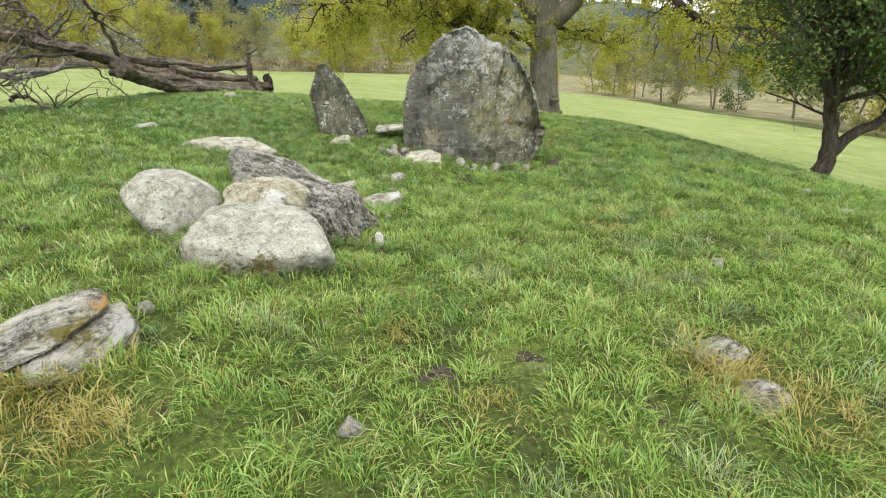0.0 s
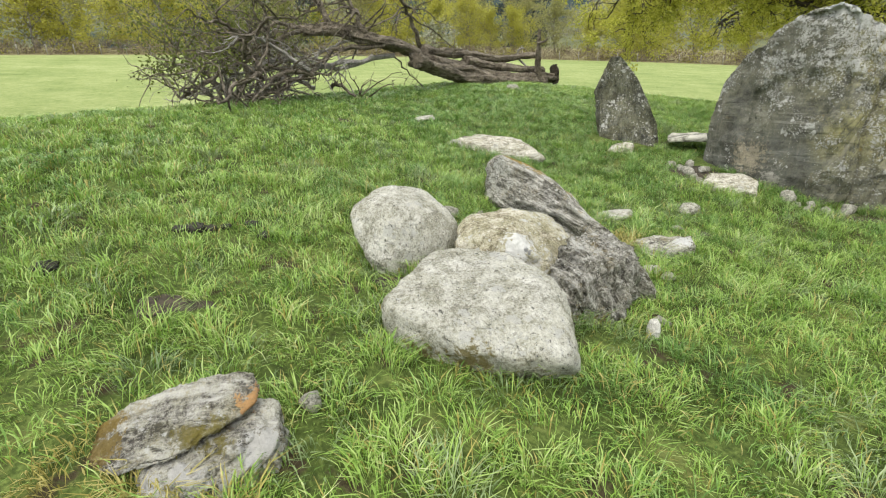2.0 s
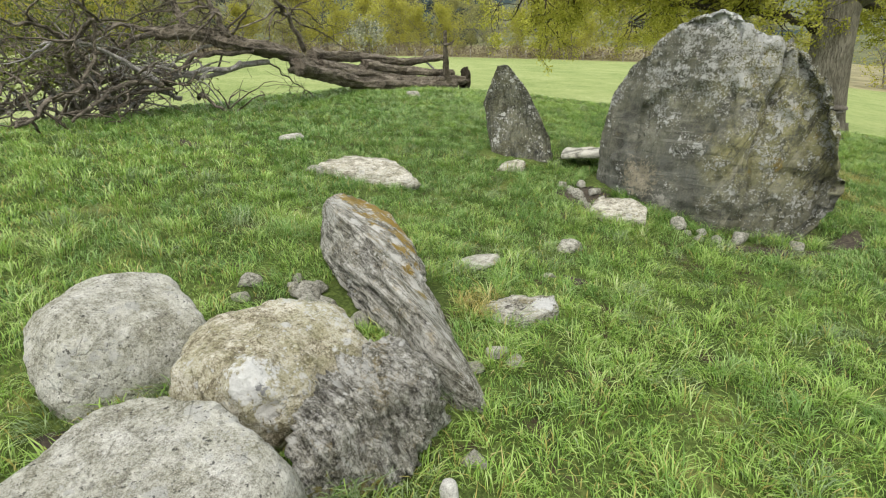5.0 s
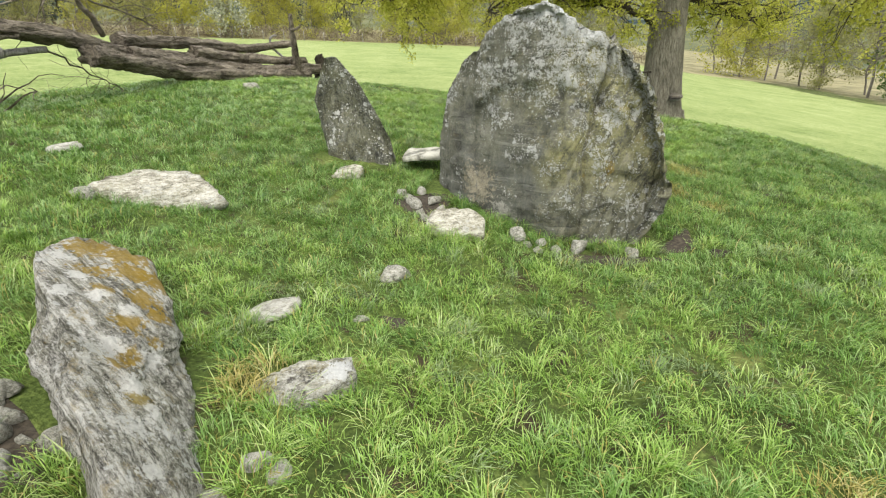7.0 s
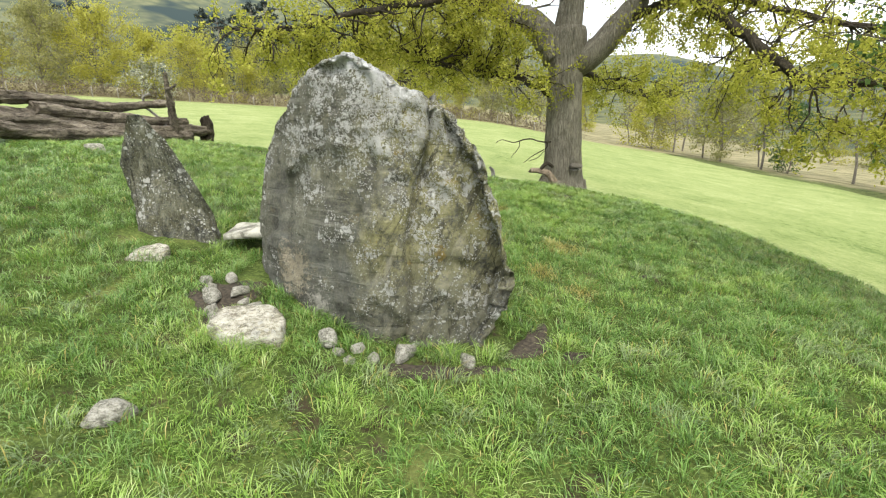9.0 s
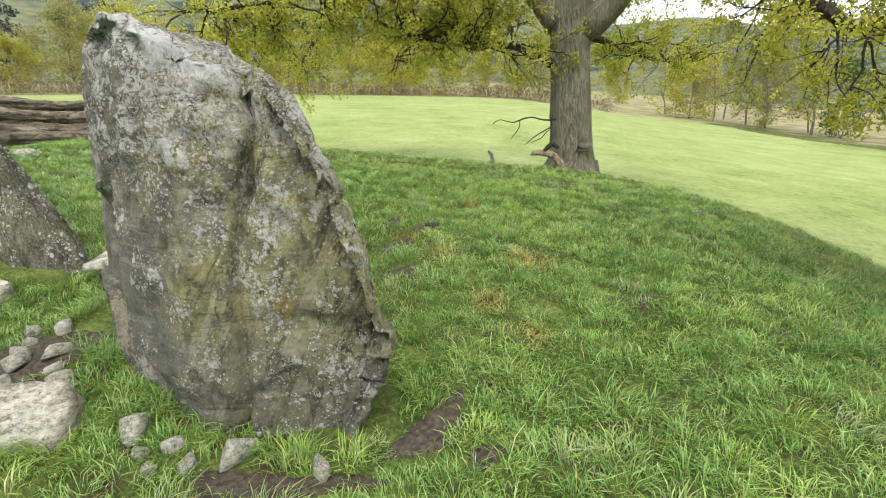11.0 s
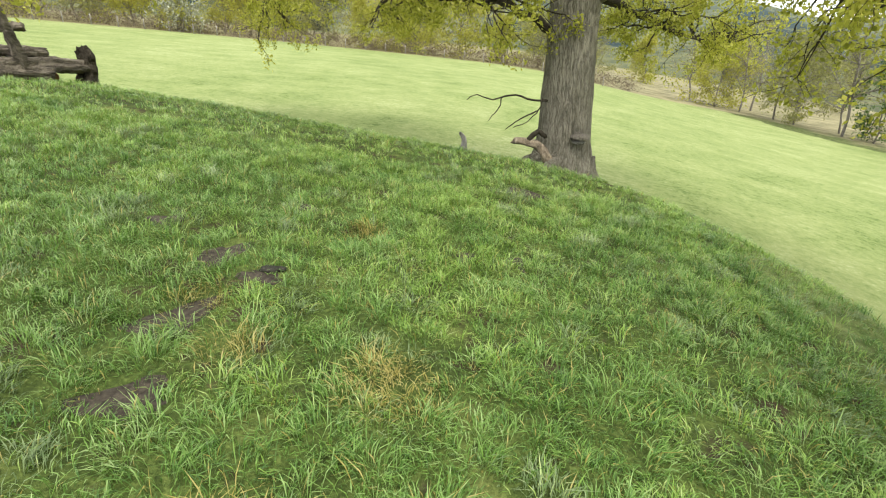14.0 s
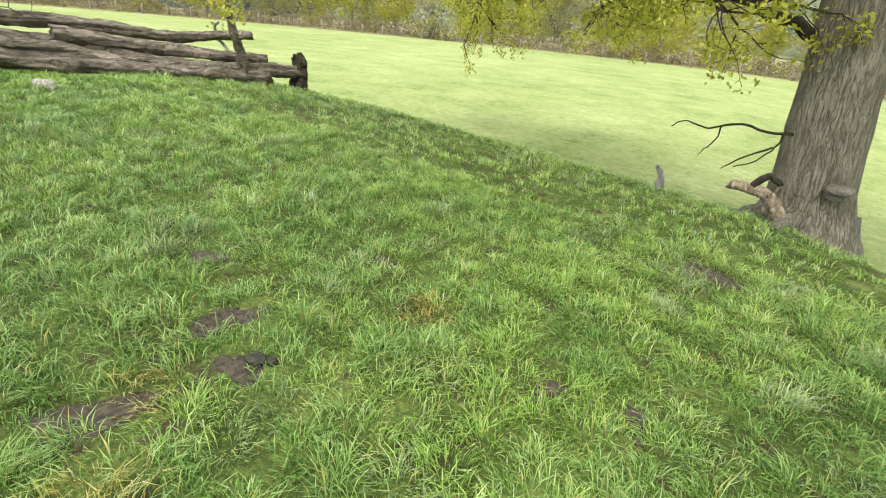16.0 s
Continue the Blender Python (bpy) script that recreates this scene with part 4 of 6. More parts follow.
hewn("boulder", "pale flat-topped granite boulder with dark pits, mossy at its foot",
     [(-1.55, 3.4, 0.545), (-1.25, 3.56, 0.525), (-0.95, 3.53, 0.475), (-0.84, 3.5, 0.41), (-0.7, 3.12, 0.33), (-0.66, 3.04, 0.26), (-0.66, 3.3, 0.0), (-1.52, 2.84, 0.46), (-1.61, 2.98, 0.36), (-1.58, 2.94, 0.16), (-1.48, 2.86, 0.16), (-1.3, 2.84, 0.3), (-1.2, 2.94, 0.1), (-0.84, 3.04, 0.12), (-0.95, 2.88, 0.3), (-1.0, 2.96, 0.12), (-1.62, 3.3, 0.12), (-0.85, 3.64, 0.05), (-1.4, 3.62, 0.1)],
     BOULDER, 17, seed=1, rough=0.035, foot=0.5, level=6, swell=1.0)
hewn("boulder", "smooth grey egg-shaped boulder leaning on the pile",
     [(-2.25, 3.58, 0.64), (-2.2, 3.9, 0.74), (-2.0, 4.1, 0.68), (-1.68, 3.98, 0.5), (-1.66, 3.86, 0.36), (-1.86, 3.43, 0.3), (-2.06, 3.42, 0.44), (-2.28, 3.75, 0.42), (-2.1, 4.12, 0.3), (-1.8, 4.1, 0.25), (-1.88, 3.5, 0.58), (-2.0, 3.58, 0.7), (-1.98, 3.56, 0.1), (-1.8, 3.7, 0.1), (-1.8, 3.8, 0.61)],
     BOULDER, 13, seed=2, rough=0.03, swell=1.03, level=6)
hewn("boulder", "tan boulder crusted with white lichen patches",
     [(-1.58, 3.64, 0.48), (-1.64, 3.95, 0.56), (-1.45, 4.2, 0.565), (-1.22, 4.34, 0.52), (-0.98, 4.22, 0.38), (-0.94, 4.0, 0.2), (-1.0, 3.74, 0.36), (-1.12, 3.66, 0.5), (-1.45, 3.6, 0.22), (-1.2, 3.6, 0.1), (-1.5, 4.15, 0.2), (-1.0, 4.35, 0.15), (-1.3, 3.7, 0.56)],
     TANROCK, 24, seed=4, rough=0.055, level=6, swell=1.0)
hewn("schist_block", "dark striped schist block with yellow moss",
     [(-0.98, 3.78, 0.47), (-0.92, 4.16, 0.46), (-0.66, 4.22, 0.43), (-0.58, 4.1, 0.38), (-0.62, 4.28, 0.1), (-0.7, 4.2, -0.1), (-0.86, 3.56, -0.02), (-0.88, 3.52, 0.26), (-0.98, 3.6, 0.36), (-1.0, 4.1, 0.0), (-0.74, 3.76, 0.44), (-0.62, 3.85, 0.1)],
     SCHIST, 26, level=6, seed=5, rough=0.045, strata=0.15, swell=1.03, lay=(0.35, 0.85, 0.3), along=(0.5, -0.3, 0.6))
hewn("leaning_slab", "long dark schist slab leaning up, its upper face spotted with orange moss and white lichen",
     [(-2.36, 5.86, 0.58), (-2.22, 6.02, 0.61), (-2.1, 5.58, 0.67), (-1.72, 5.24, 0.62), (-1.2, 4.82, 0.5), (-0.72, 4.42, 0.31), (-0.48, 4.38, 0.04), (-1.85, 6.08, 0.45), (-1.48, 5.68, 0.31), (-1.15, 5.14, 0.25), (-0.76, 4.68, 0.1), (-0.46, 4.5, -0.15), (-2.3, 5.62, 0.22), (-1.64, 5.02, 0.2), (-1.03, 4.54, 0.1), (-0.62, 4.34, -0.1), (-1.7, 5.92, 0.12), (-1.14, 5.22, 0.0), (-0.6, 4.62, -0.2)],
     SCHIST, 34, level=6, seed=6, rough=0.03, strata=0.08, swell=1.0, lay=(0.5, 0.62, 0.6), foot=0.5, along=(0.75, -0.6, -0.4))
hewn("flat_slab", "pale flat stone slab lying in the turf",
     [(-3.42, 7.3, 0.5), (-3.54, 8.0, 0.55), (-3.02, 8.1, 0.5), (-2.32, 7.68, 0.3), (-2.64, 7.46, 0.25), (-3.16, 7.26, 0.4), (-3.0, 7.35, 0.52), (-2.6, 7.9, 0.4), (-3.3, 7.4, 0.25), (-3.4, 8.0, 0.25), (-2.5, 7.8, 0.12)],
     PALESLAB, 26, seed=7, rough=0.05, strata=0.05)
def build_lichened_stone():
    root = Vector((-1.68, 2.0, 0.15))
    ob = base("lichened_stone", root, "grey layered stone blotched with white and orange lichen", "stone")
    bits = (("body", [(-1.93, 1.92, 0.36), (-1.57, 2.22, 0.42), (-1.46, 2.24, 0.41), (-1.36, 2.14, 0.3), (-1.34, 2.12, 0.1), (-1.4, 1.96, 0.14), (-1.52, 1.83, 0.13), (-1.62, 1.76, 0.22), (-1.96, 1.86, 0.3), (-1.94, 1.86, 0.12), (-1.8, 2.2, 0.1), (-1.4, 2.32, 0.1), (-1.5, 1.92, 0.0), (-1.44, 2.03, 0.34)], 9, 0.1),
            ("plate", [(-2.04, 1.84, 0.36), (-1.95, 1.95, 0.44), (-1.76, 2.14, 0.485), (-1.56, 2.28, 0.51), (-1.49, 2.24, 0.47), (-1.5, 2.12, 0.42), (-1.56, 2.02, 0.37), (-1.68, 1.86, 0.32), (-1.84, 1.75, 0.285), (-1.98, 1.76, 0.29), (-1.9, 1.86, 0.27), (-1.56, 2.2, 0.38), (-1.8, 2.15, 0.38)], 19, 0.09))
    for nm, corners, seed, deep in bits:
        corners = [(-1.62 + (x + 1.62) * 0.86, 1.97 + (y - 1.97) * 0.86, 0.1 + (z - 0.1) * 0.86) for x, y, z in corners]
        one = hewn(nm, "", corners, LICHENED, 34, level=6, seed=seed, rough=0.02, strata=deep, swell=1.0, lay=(0.25, -0.6, 0.75), along=(0.75, 0.55, 0.1))
        del one["category"]
        at = one.matrix_world.copy()
        one.parent = ob
        one.matrix_basis = Matrix.Translation(-root) @ at


build_lichened_stone()
hewn("flat_stone", "pale rough block at the foot of the tall stone", [(-0.46, 7.92, 0.05), (-0.42, 8.08, 0.13), (-0.05, 8.12, 0.13), (0.1, 7.98, 0.08), (0.08, 7.85, -0.02), (-0.3, 7.76, 0.0), (-0.46, 7.9, -0.15), (0.1, 7.85, -0.2), (-0.3, 7.74, -0.2), (0.0, 8.2, -0.1), (-0.4, 8.15, -0.1)], PALESLAB, 22, 4, seed=10, rough=0.04)
hewn("flat_stone", "low grey stone with white splashes in the grass", [(-0.92, 5.42, -0.02), (-0.7, 5.62, 0.03), (-0.42, 5.68, 0.04), (-0.38, 5.56, 0.02), (-0.55, 5.38, -0.02), (-0.85, 5.34, -0.05), (-0.92, 5.42, -0.2), (-0.38, 5.6, -0.2), (-0.6, 5.3, -0.2), (-0.5, 5.75, -0.15)], LICHENED, 22, 4, seed=11, rough=0.04, strata=0.03, lay=(0.3, -0.4, 0.9))

# ---------------------------------------------------------------- small stones, dung and bare patches
STONES = [  # x, y, half-size, flatness, turn
    (-0.37, 1.72, 0.06, 0.6, 20), (2.25, 3.75, 0.07, 0.5, 40), (4.85, 6.4, 0.07, 0.5, 0), (4.5, 5.3, 0.09, 0.4, 20), (-4.98, 13.1, 0.16, 0.6, 10), (-4.5, 8.15, 0.17, 0.35, 30),
    (-1.48, 2.36, 0.05, 0.7, 0), (-0.53, 6.98, 0.14, 0.55, 25), (-1.15, 6.16, 0.19, 0.22, 10), (-2.22, 4.8, 0.08, 0.7, 50), (-2.13, 4.62, 0.06, 0.6, 0), (-0.63, 4.98, 0.07, 0.6, 15),
    (-3.42, 7.22, 0.12, 0.5, 0), (-0.58, 6.28, 0.06, 0.35, 0), (-0.5, 4.95, 0.07, 0.4, 70), (-0.45, 4.1, 0.06, 0.4, 20), (-0.7, 4.75, 0.08, 0.4, 0)]
RUBBLE = [(-0.8, 8.66, 0.08), (-0.66, 8.42, 0.09), (-0.58, 8.22, 0.06), (-0.7, 8.84, 0.09), (-0.25, 8.3, 0.1), (-0.92, 8.8, 0.07), (-0.5, 8.55, 0.08), (-0.72, 8.52, 0.07), (-0.4, 8.4, 0.06), (-0.52, 8.14, 0.05),
          (0.76, 7.88, 0.11), (0.97, 7.98, 0.1), (1.44, 7.91, 0.1), (0.62, 7.97, 0.06), (0.4, 8.02, 0.1), (0.6, 7.82, 0.05), (0.5, 7.9, 0.06), (-1.95, 4.95, 0.06), (-1.75, 4.75, 0.07), (-1.6, 4.62, 0.06), (-1.55, 4.8, 0.05), (-1.4, 4.5, 0.07), (-1.85, 4.7, 0.05), (-1.68, 4.9, 0.05)]
_r = random.Random(8)
RUBBLE += [(-2.05 + 1.15 * q + _r.uniform(-0.12, 0.12), 5.1 - 0.85 * q + _r.uniform(-0.16, 0.16), _r.choice((0.035, 0.045, 0.06, 0.075, 0.1))) for q in [_r.random() for _ in range(24)]]


def build_small_stones():
    rng = random.Random(31)
    kinds = []
    for k in range(6):
        pts = [(rng.uniform(-1, 1), rng.uniform(-0.8, 0.8), rng.uniform(-1, 1)) for _ in range(14)] + [(1, 0.1, -0.5), (-1, -0.1, -0.6), (0.2, 0.75, -0.4), (-0.1, -0.75, -0.5), (0.1, 0.1, 0.9)]
        one = hewn("stone", "", pts, (PALERUBBLE, WHITERUBBLE, PALERUBBLE, PALERUBBLE, PALERUBBLE, WHITERUBBLE)[k], 26, 3, 0.05, 3.0, seed=40 + k)
        kinds.append(one.data)
        bpy.data.objects.remove(one)
        FOOT.pop()
    for i, (x, y, r, flat, turn) in enumerate(STONES):
        ob = new("stone", kinds[(0, 4, 1, 0, 2, 5)[i % 6]])
        ob.matrix_world = pose(x, y, gz(x, y) + r * flat * 0.35, rng.uniform(-8, 8), rng.uniform(-8, 8), turn) @ Matrix.Diagonal((r, r, r * flat, 1))
        FOOT.append((x, y, r * 0.7))
        tagged(ob, "small pale stone half sunk in the turf", "stone", "loose stones in the turf")
    for i, (x, y, r) in enumerate(RUBBLE):
        ob = new("stone", kinds[(3, 0, 2, 5, 0)[i % 5]])
        r = r * rng.uniform(0.7, 1.2)
        ob.matrix_world = pose(x, y, gz(x, y) + r * 0.25, rng.uniform(-15, 15), rng.uniform(-15, 15), rng.uniform(0, 360)) @ Matrix.Diagonal((r, r * rng.uniform(0.7, 1.1), r * rng.uniform(0.5, 0.8), 1))
        FOOT.append((x, y, r * 0.9))
        tagged(ob, "pale rubble stone lying by the standing stones", "stone", "rubble by the stones")
    peg = new("white_stone", rock_mesh("white_stone", (0.035, 0.03, 0.07), WHITE, level=3, rough=0.08, seed=51))
    peg.location = (-0.46, 3.84, gz(-0.46, 3.84) + 0.04)
    tagged(peg, "small upright white quartz stone in the grass", "stone")
    for x, y, r in ((1.54, 2.42, 0.16), (1.55, 2.05, 0.14)):
        ob = new("sunken_stone", rock_mesh("sunken_stone", (r, r * 0.75, 0.05), LICHENED, level=4, square=3, rough=0.08, seed=int(r * 100)))
        ob.matrix_world = pose(x, y, gz(x, y) - 0.005, 4, -6, 30)
        FOOT.append((x, y, r * 0.85))
        tagged(ob, "flat grey stone barely showing through reddish turf", "stone", "sunken stones")
    for x, y, r in ((-3.27, 3.2, 0.075), (-3.2, 3.26, 0.05), (-3.33, 3.13, 0.05), (-3.08, 3.5, 0.05), (-2.85, 3.42, 0.06), (-3.47, 2.4, 0.08), (1.5, 11.46, 0.06), (1.56, 11.5, 0.04), (-3.15, 3.35, 0.04)):
        ob = new("dung", rock_mesh("dung", (r, r * 0.75, 0.4 * r), DUNG, level=4, rough=0.22, grain=4, seed=int(r * 300)))
        ob.location = (x, y, gz(x, y) + 0.012)
        tagged(ob, "dark dried sheep dung on the grass", "dung", "dung on the mound")
    hewn("shelf_stone", "thin flat stone bridging the gap between the standing stones", [(-1.05, 9.45, 0.36), (-0.5, 9.5, 0.38), (-0.5, 9.9, 0.4), (-1.1, 9.9, 0.38), (-1.05, 9.45, 0.29), (-0.5, 9.5, 0.3), (-0.5, 9.9, 0.3), (-1.1, 9.9, 0.3)], PALERUBBLE, 20, 4, seed=61)
    hewn("flat_stone", "pale flat stone lying at the foot of the small standing stone", [(-1.85, 9.05, 0.2), (-1.5, 9.1, 0.2), (-1.5, 9.25, 0.3), (-1.8, 9.22, 0.28), (-1.85, 9.05, 0.05), (-1.5, 9.1, 0.05), (-1.5, 9.3, 0.05), (-1.62, 9.28, 0.31)], PALESLAB, 16, 4, seed=62)


build_small_stones()

BARE = [  # x, y, half length, half width, turn
    (1.93, 8.25, 0.3, 0.13, 60), (1.24, 7.8, 0.5, 0.1, 5), (2.23, 8.06, 0.12, 0.08, 30), (1.07, 11.57, 0.26, 0.13, 80), (1.48, 11.38, 0.15, 0.1, 10), (1.44, 10.15, 0.22, 0.13, 30), (0.42, 11.9, 0.14, 0.09, 20), (1.25, 10.8, 0.3, 0.14, 60), (1.25, 12.8, 0.13, 0.08, 0), (3.24, 14.6, 0.34, 0.2, 20),
    (2.76, 12.31, 0.12, 0.07, 70), (3.2, 12.4, 0.14, 0.06, 110), (-0.37, 6.35, 0.09, 0.07, 0), (-5.2, 7.15, 0.25, 0.1, 0), (-2.56, 2.52, 0.2, 0.1, 30), (0.46, 2.3, 0.08, 0.05, 0), (0.0, 2.13, 0.14, 0.06, 20), (-1.65, 4.78, 0.5, 0.12, -36), (3.4, 9.95, 0.2, 0.06, 10), (-0.6, 8.5, 0.3, 0.4, 20), (-1.75, 3.4, 0.2, 0.1, 40)]


def build_bare():
    for k, (x, y, a, b, turn) in enumerate(BARE):
        rng = random.Random(200 + k)
        ca, sa = math.cos(radians(turn)), math.sin(radians(turn))
        v, f = [(0, 0, gz(x, y) + 0.006)], []
        for ring in (0.5, 0.85, 1.0):
            for j in range(20):
                w = 2 * math.pi * j / 20
                q = ring * (1 + (0.28 * math.sin(3 * w + k) + 0.2 * rng.uniform(-1, 1)) * ring)
                dx, dy = q * a * math.cos(w), q * b * math.sin(w)
                px, py = dx * ca - dy * sa, dx * sa + dy * ca
                v.append((px, py, gz(x + px, y + py) + (0.006 if ring < 1 else -0.006)))
        f = [(0, 1 + j, 1 + (j + 1) % 20) for j in range(20)]
        for r0 in (1, 21):
            f += [(r0 + j, r0 + 20 + j, r0 + 20 + (j + 1) % 20, r0 + (j + 1) % 20) for j in range(20)]
        ob = new("soil_patch", mesh_of("soil_patch", v, f, SOIL))
        ob.location = (x, y, 0)
        tagged(ob, "worn patch of bare brown soil in the turf", "soil", "bare patches", "structure")


build_bare()


# ---------------------------------------------------------------- trees
def build_oak():
    root = Vector((4.12, 19.5, -0.9))
    shift = Vector((-0.1, -0.7, 0.1))
    rng = random.Random(11)
    trunk, tips = Tubes(), []
    t_pts = wavy([(4.1, 19.5, -1.2), (4.1, 19.5, -0.6), (4.07, 19.5, 0.4), (4.05, 19.5, 1.6), (4.05, 19.52, 2.6), (4.05, 19.55, 3.5)], 4, 0.0, 1)
    t_rad = [0.95, 0.86, 0.77, 0.69, 0.63, 0.585, 0.555, 0.54, 0.52, 0.51, 0.5, 0.49, 0.48, 0.475, 0.475, 0.485, 0.5, 0.52, 0.53, 0.52, 0.48]
    trunk.limb(t_pts, [0.95 * r for r in t_rad[:len(t_pts)]], 22, 0.03, 3)
    mains = [
        ([(3.85, 19.55, 2.7), (3.2, 19.7, 3.6), (2.3, 19.8, 4.0), (1.2, 19.8, 4.7), (-1.0, 19.6, 6.2), (-3.5, 20.5, 7.2)], 0.42, 0.12),
        ([(4.05, 19.5, 3.0), (4.1, 19.6, 4.6), (3.9, 19.9, 7.0), (3.2, 20.3, 10.0)], 0.4, 0.12),
        ([(4.3, 19.45, 2.6), (5.4, 19.2, 3.6), (5.8, 19.1, 4.5), (6.6, 18.8, 6.6), (8.2, 18.2, 8.8)], 0.36, 0.1),
        ([(5.6, 19.15, 4.1), (6.2, 17.9, 4.0), (6.9, 16.7, 3.0), (7.4, 15.9, 2.3), (7.9, 15.4, 1.9), (8.8, 14.6, 1.75), (9.6, 13.9, 1.5)], 0.16, 0.04),
        ([(3.65, 19.4, 1.85), (2.9, 19.1, 2.2), (1.9, 18.8, 2.4), (1.0, 18.5, 2.55), (0.2, 18.4, 2.75)], 0.09, 0.02),
        ([(0.2, 19.8, 5.2), (-1.6, 21.5, 4.6), (-3.0, 23.0, 3.6), (-4.2, 24.0, 2.6)], 0.1, 0.03),
        ([(2.0, 19.8, 4.2), (1.0, 21.5, 3.8), (0.0, 23.5, 3.2), (-1.2, 25.0, 2.6)], 0.1, 0.03),
        ([(4.4, 19.7, 2.4), (5.2, 20.6, 2.3), (6.2, 21.6, 2.0), (7.4, 22.4, 1.8)], 0.1, 0.025),
        ([(4.0, 19.8, 4.4), (3.6, 17.5, 6.0), (3.0, 15.0, 7.0), (2.4, 12.5, 7.2)], 0.2, 0.06),
        ([(4.0, 19.8, 5.4), (5.8, 17.5, 7.0), (7.5, 15.0, 7.6)], 0.18, 0.06),
        ([(4.0, 19.8, 5.4), (1.5, 18.0, 7.4), (-1.0, 16.5, 8.0)], 0.18, 0.06),
        ([(4.0, 19.9, 6.0), (5.0, 22.5, 8.0), (5.5, 25.0, 9.0)], 0.18, 0.06),
        ([(5.4, 19.2, 3.6), (6.6, 18.4, 3.9), (8.0, 17.4, 3.5), (9.4, 16.4, 2.9), (10.4, 15.6, 2.5)], 0.12, 0.03),
        ([(2.3, 19.8, 4.0), (1.2, 18.6, 4.0), (-0.2, 17.6, 3.7), (-1.6, 16.8, 3.3), (-2.8, 16.2, 3.1)], 0.12, 0.03),
    ]
    ob = base("oak_tree", root + shift, "broad oak with fissured grey trunk and fresh yellow-green leaves", "tree")
    trunk.v = [v - root for v in trunk.v]
    part("trunk", trunk.mesh("trunk", OAKBARK), ob)
    for k, (pts, r0, r1) in enumerate(mains):
        line = wavy(pts, 4, 0.05, 20 + k)
        bough = Tubes()
        bough.limb(line, taper(len(line), r0, r1), 9, 0.04, k)
        low = k in (3, 4, 5, 6, 7, 12, 13)
        first = len(tips)
        for i in range(5 if k in (4, 7) else 2 if low else 9 if k < 3 else 4, len(line)):
            for _ in range(3 if k == 2 else 2 if k == 3 else 4 if low else 2):
                d = Vector((rng.uniform(-1, 1), rng.uniform(-1, 1), rng.uniform(-0.25, 0.8) if k in (4, 7) else rng.uniform(-0.7, 0.5) if low else rng.uniform(-0.3, 0.9)))
                grow(bough, line[i], d, rng.uniform(0.6, 1.1) if low else rng.uniform(1.2, 2.2), 0.026 if low else 0.045, 2, rng, tips, 0.0 if k in (4, 7) else 0.07 if low else 0.04, 0.4, 3)
        bough.v = [v - root for v in bough.v]
        wood = part("bough", bough.mesh("bough", OAKBARK if k < 3 else TWIGBARK), ob)
        v, f = leaves([t - root for t in tips[first:]], 11 if low else 6, 0.075, 0.036 if low else 0.045, 5 + k)
        part("foliage", mesh_of("foliage", v, f, OAKLEAF, False), wood, "fresh yellow-green leaves")
    # a broken low branch, a bracket fungus, a bare twig and surface roots at the foot
    def limb_part(nm, pts, a, b, mat, seed, label=""):
        tb = Tubes()
        line = wavy(pts, 4, 0.015, seed)
        tb.limb([p - root for p in line], taper(len(line), a, b), 8, 0.12, seed)
        part(nm, tb.mesh(nm, mat), ob, label)
    stub = [Vector(p) - root for p in ((4.0, 18.9, -0.98), (3.9, 18.82, -0.68), (3.76, 18.78, -0.38), (3.6, 18.78, -0.15), (3.38, 18.8, -0.09), (3.12, 18.85, -0.07))]
    part("broken_branch", gnarled("broken_branch", stub, 0.09, 0.055, TANWOOD, 5, 0.35, 16), ob, "tan broken branch stub with the bark gone")
    limb_part("broken_branch", [(3.38, 18.8, -0.1), (3.46, 18.78, 0.03), (3.58, 18.78, 0.1), (3.7, 18.8, 0.0)], 0.055, 0.04, TWIGBARK, 6)
    limb_part("twig", [(3.7, 19.2, 0.62), (3.4, 18.95, 0.66), (3.0, 18.9, 0.72), (2.7, 18.9, 0.64), (2.4, 18.9, 0.7), (2.2, 18.9, 0.62)], 0.022, 0.007, TWIGBARK, 7)
    limb_part("twig", [(3.6, 19.1, 0.66), (3.55, 18.95, 0.5), (3.4, 18.9, 0.3), (3.1, 18.85, 0.15)], 0.016, 0.007, TWIGBARK, 17)
    limb_part("twig", [(2.85, 18.9, 0.68), (2.8, 18.9, 0.48), (2.7, 18.9, 0.34), (2.62, 18.9, 0.24)], 0.012, 0.005, TWIGBARK, 8)
    limb_part("twig", [(3.5, 19.0, 0.45), (3.2, 18.9, 0.3), (2.95, 18.9, 0.1)], 0.016, 0.007, TWIGBARK, 9)
    for k, (a, n) in enumerate(((-10, 1.3), (30, 1.0), (75, 0.8), (150, 0.9), (205, 1.0), (250, 1.1))):
        dx, dy = math.cos(radians(a)), math.sin(radians(a))
        x1, y1 = 4.1 + dx * n, 19.5 + dy * n
        limb_part("root", [(4.1 + dx * 0.45, 19.5 + dy * 0.45, -0.45), (4.1 + dx * 0.7, 19.5 + dy * 0.7, gz(4.0 + dx * 0.7, 18.8 + dy * 0.7) + 0.02), (x1, y1, gz(x1 - 0.1, y1 - 0.7) - 0.15)], 0.2, 0.07, OAKBARK, 30 + k)
    low_shelf = rock_mesh("bracket_fungus", (0.13, 0.1, 0.04), BLEACHED, level=4, square=2.2, rough=0.16, grain=5, seed=79)
    part("bracket_fungus", low_shelf, ob, "pale bracket fungus on the trunk", Matrix.Translation(Vector((4.32, 18.95, -0.08)) - root))
    fungus = rock_mesh("bracket_fungus", (0.17, 0.17, 0.075), GREYTWIG, level=4, square=2.2, rough=0.16, grain=5, seed=77, cuts=[(0, 0, -1, 0.03)])
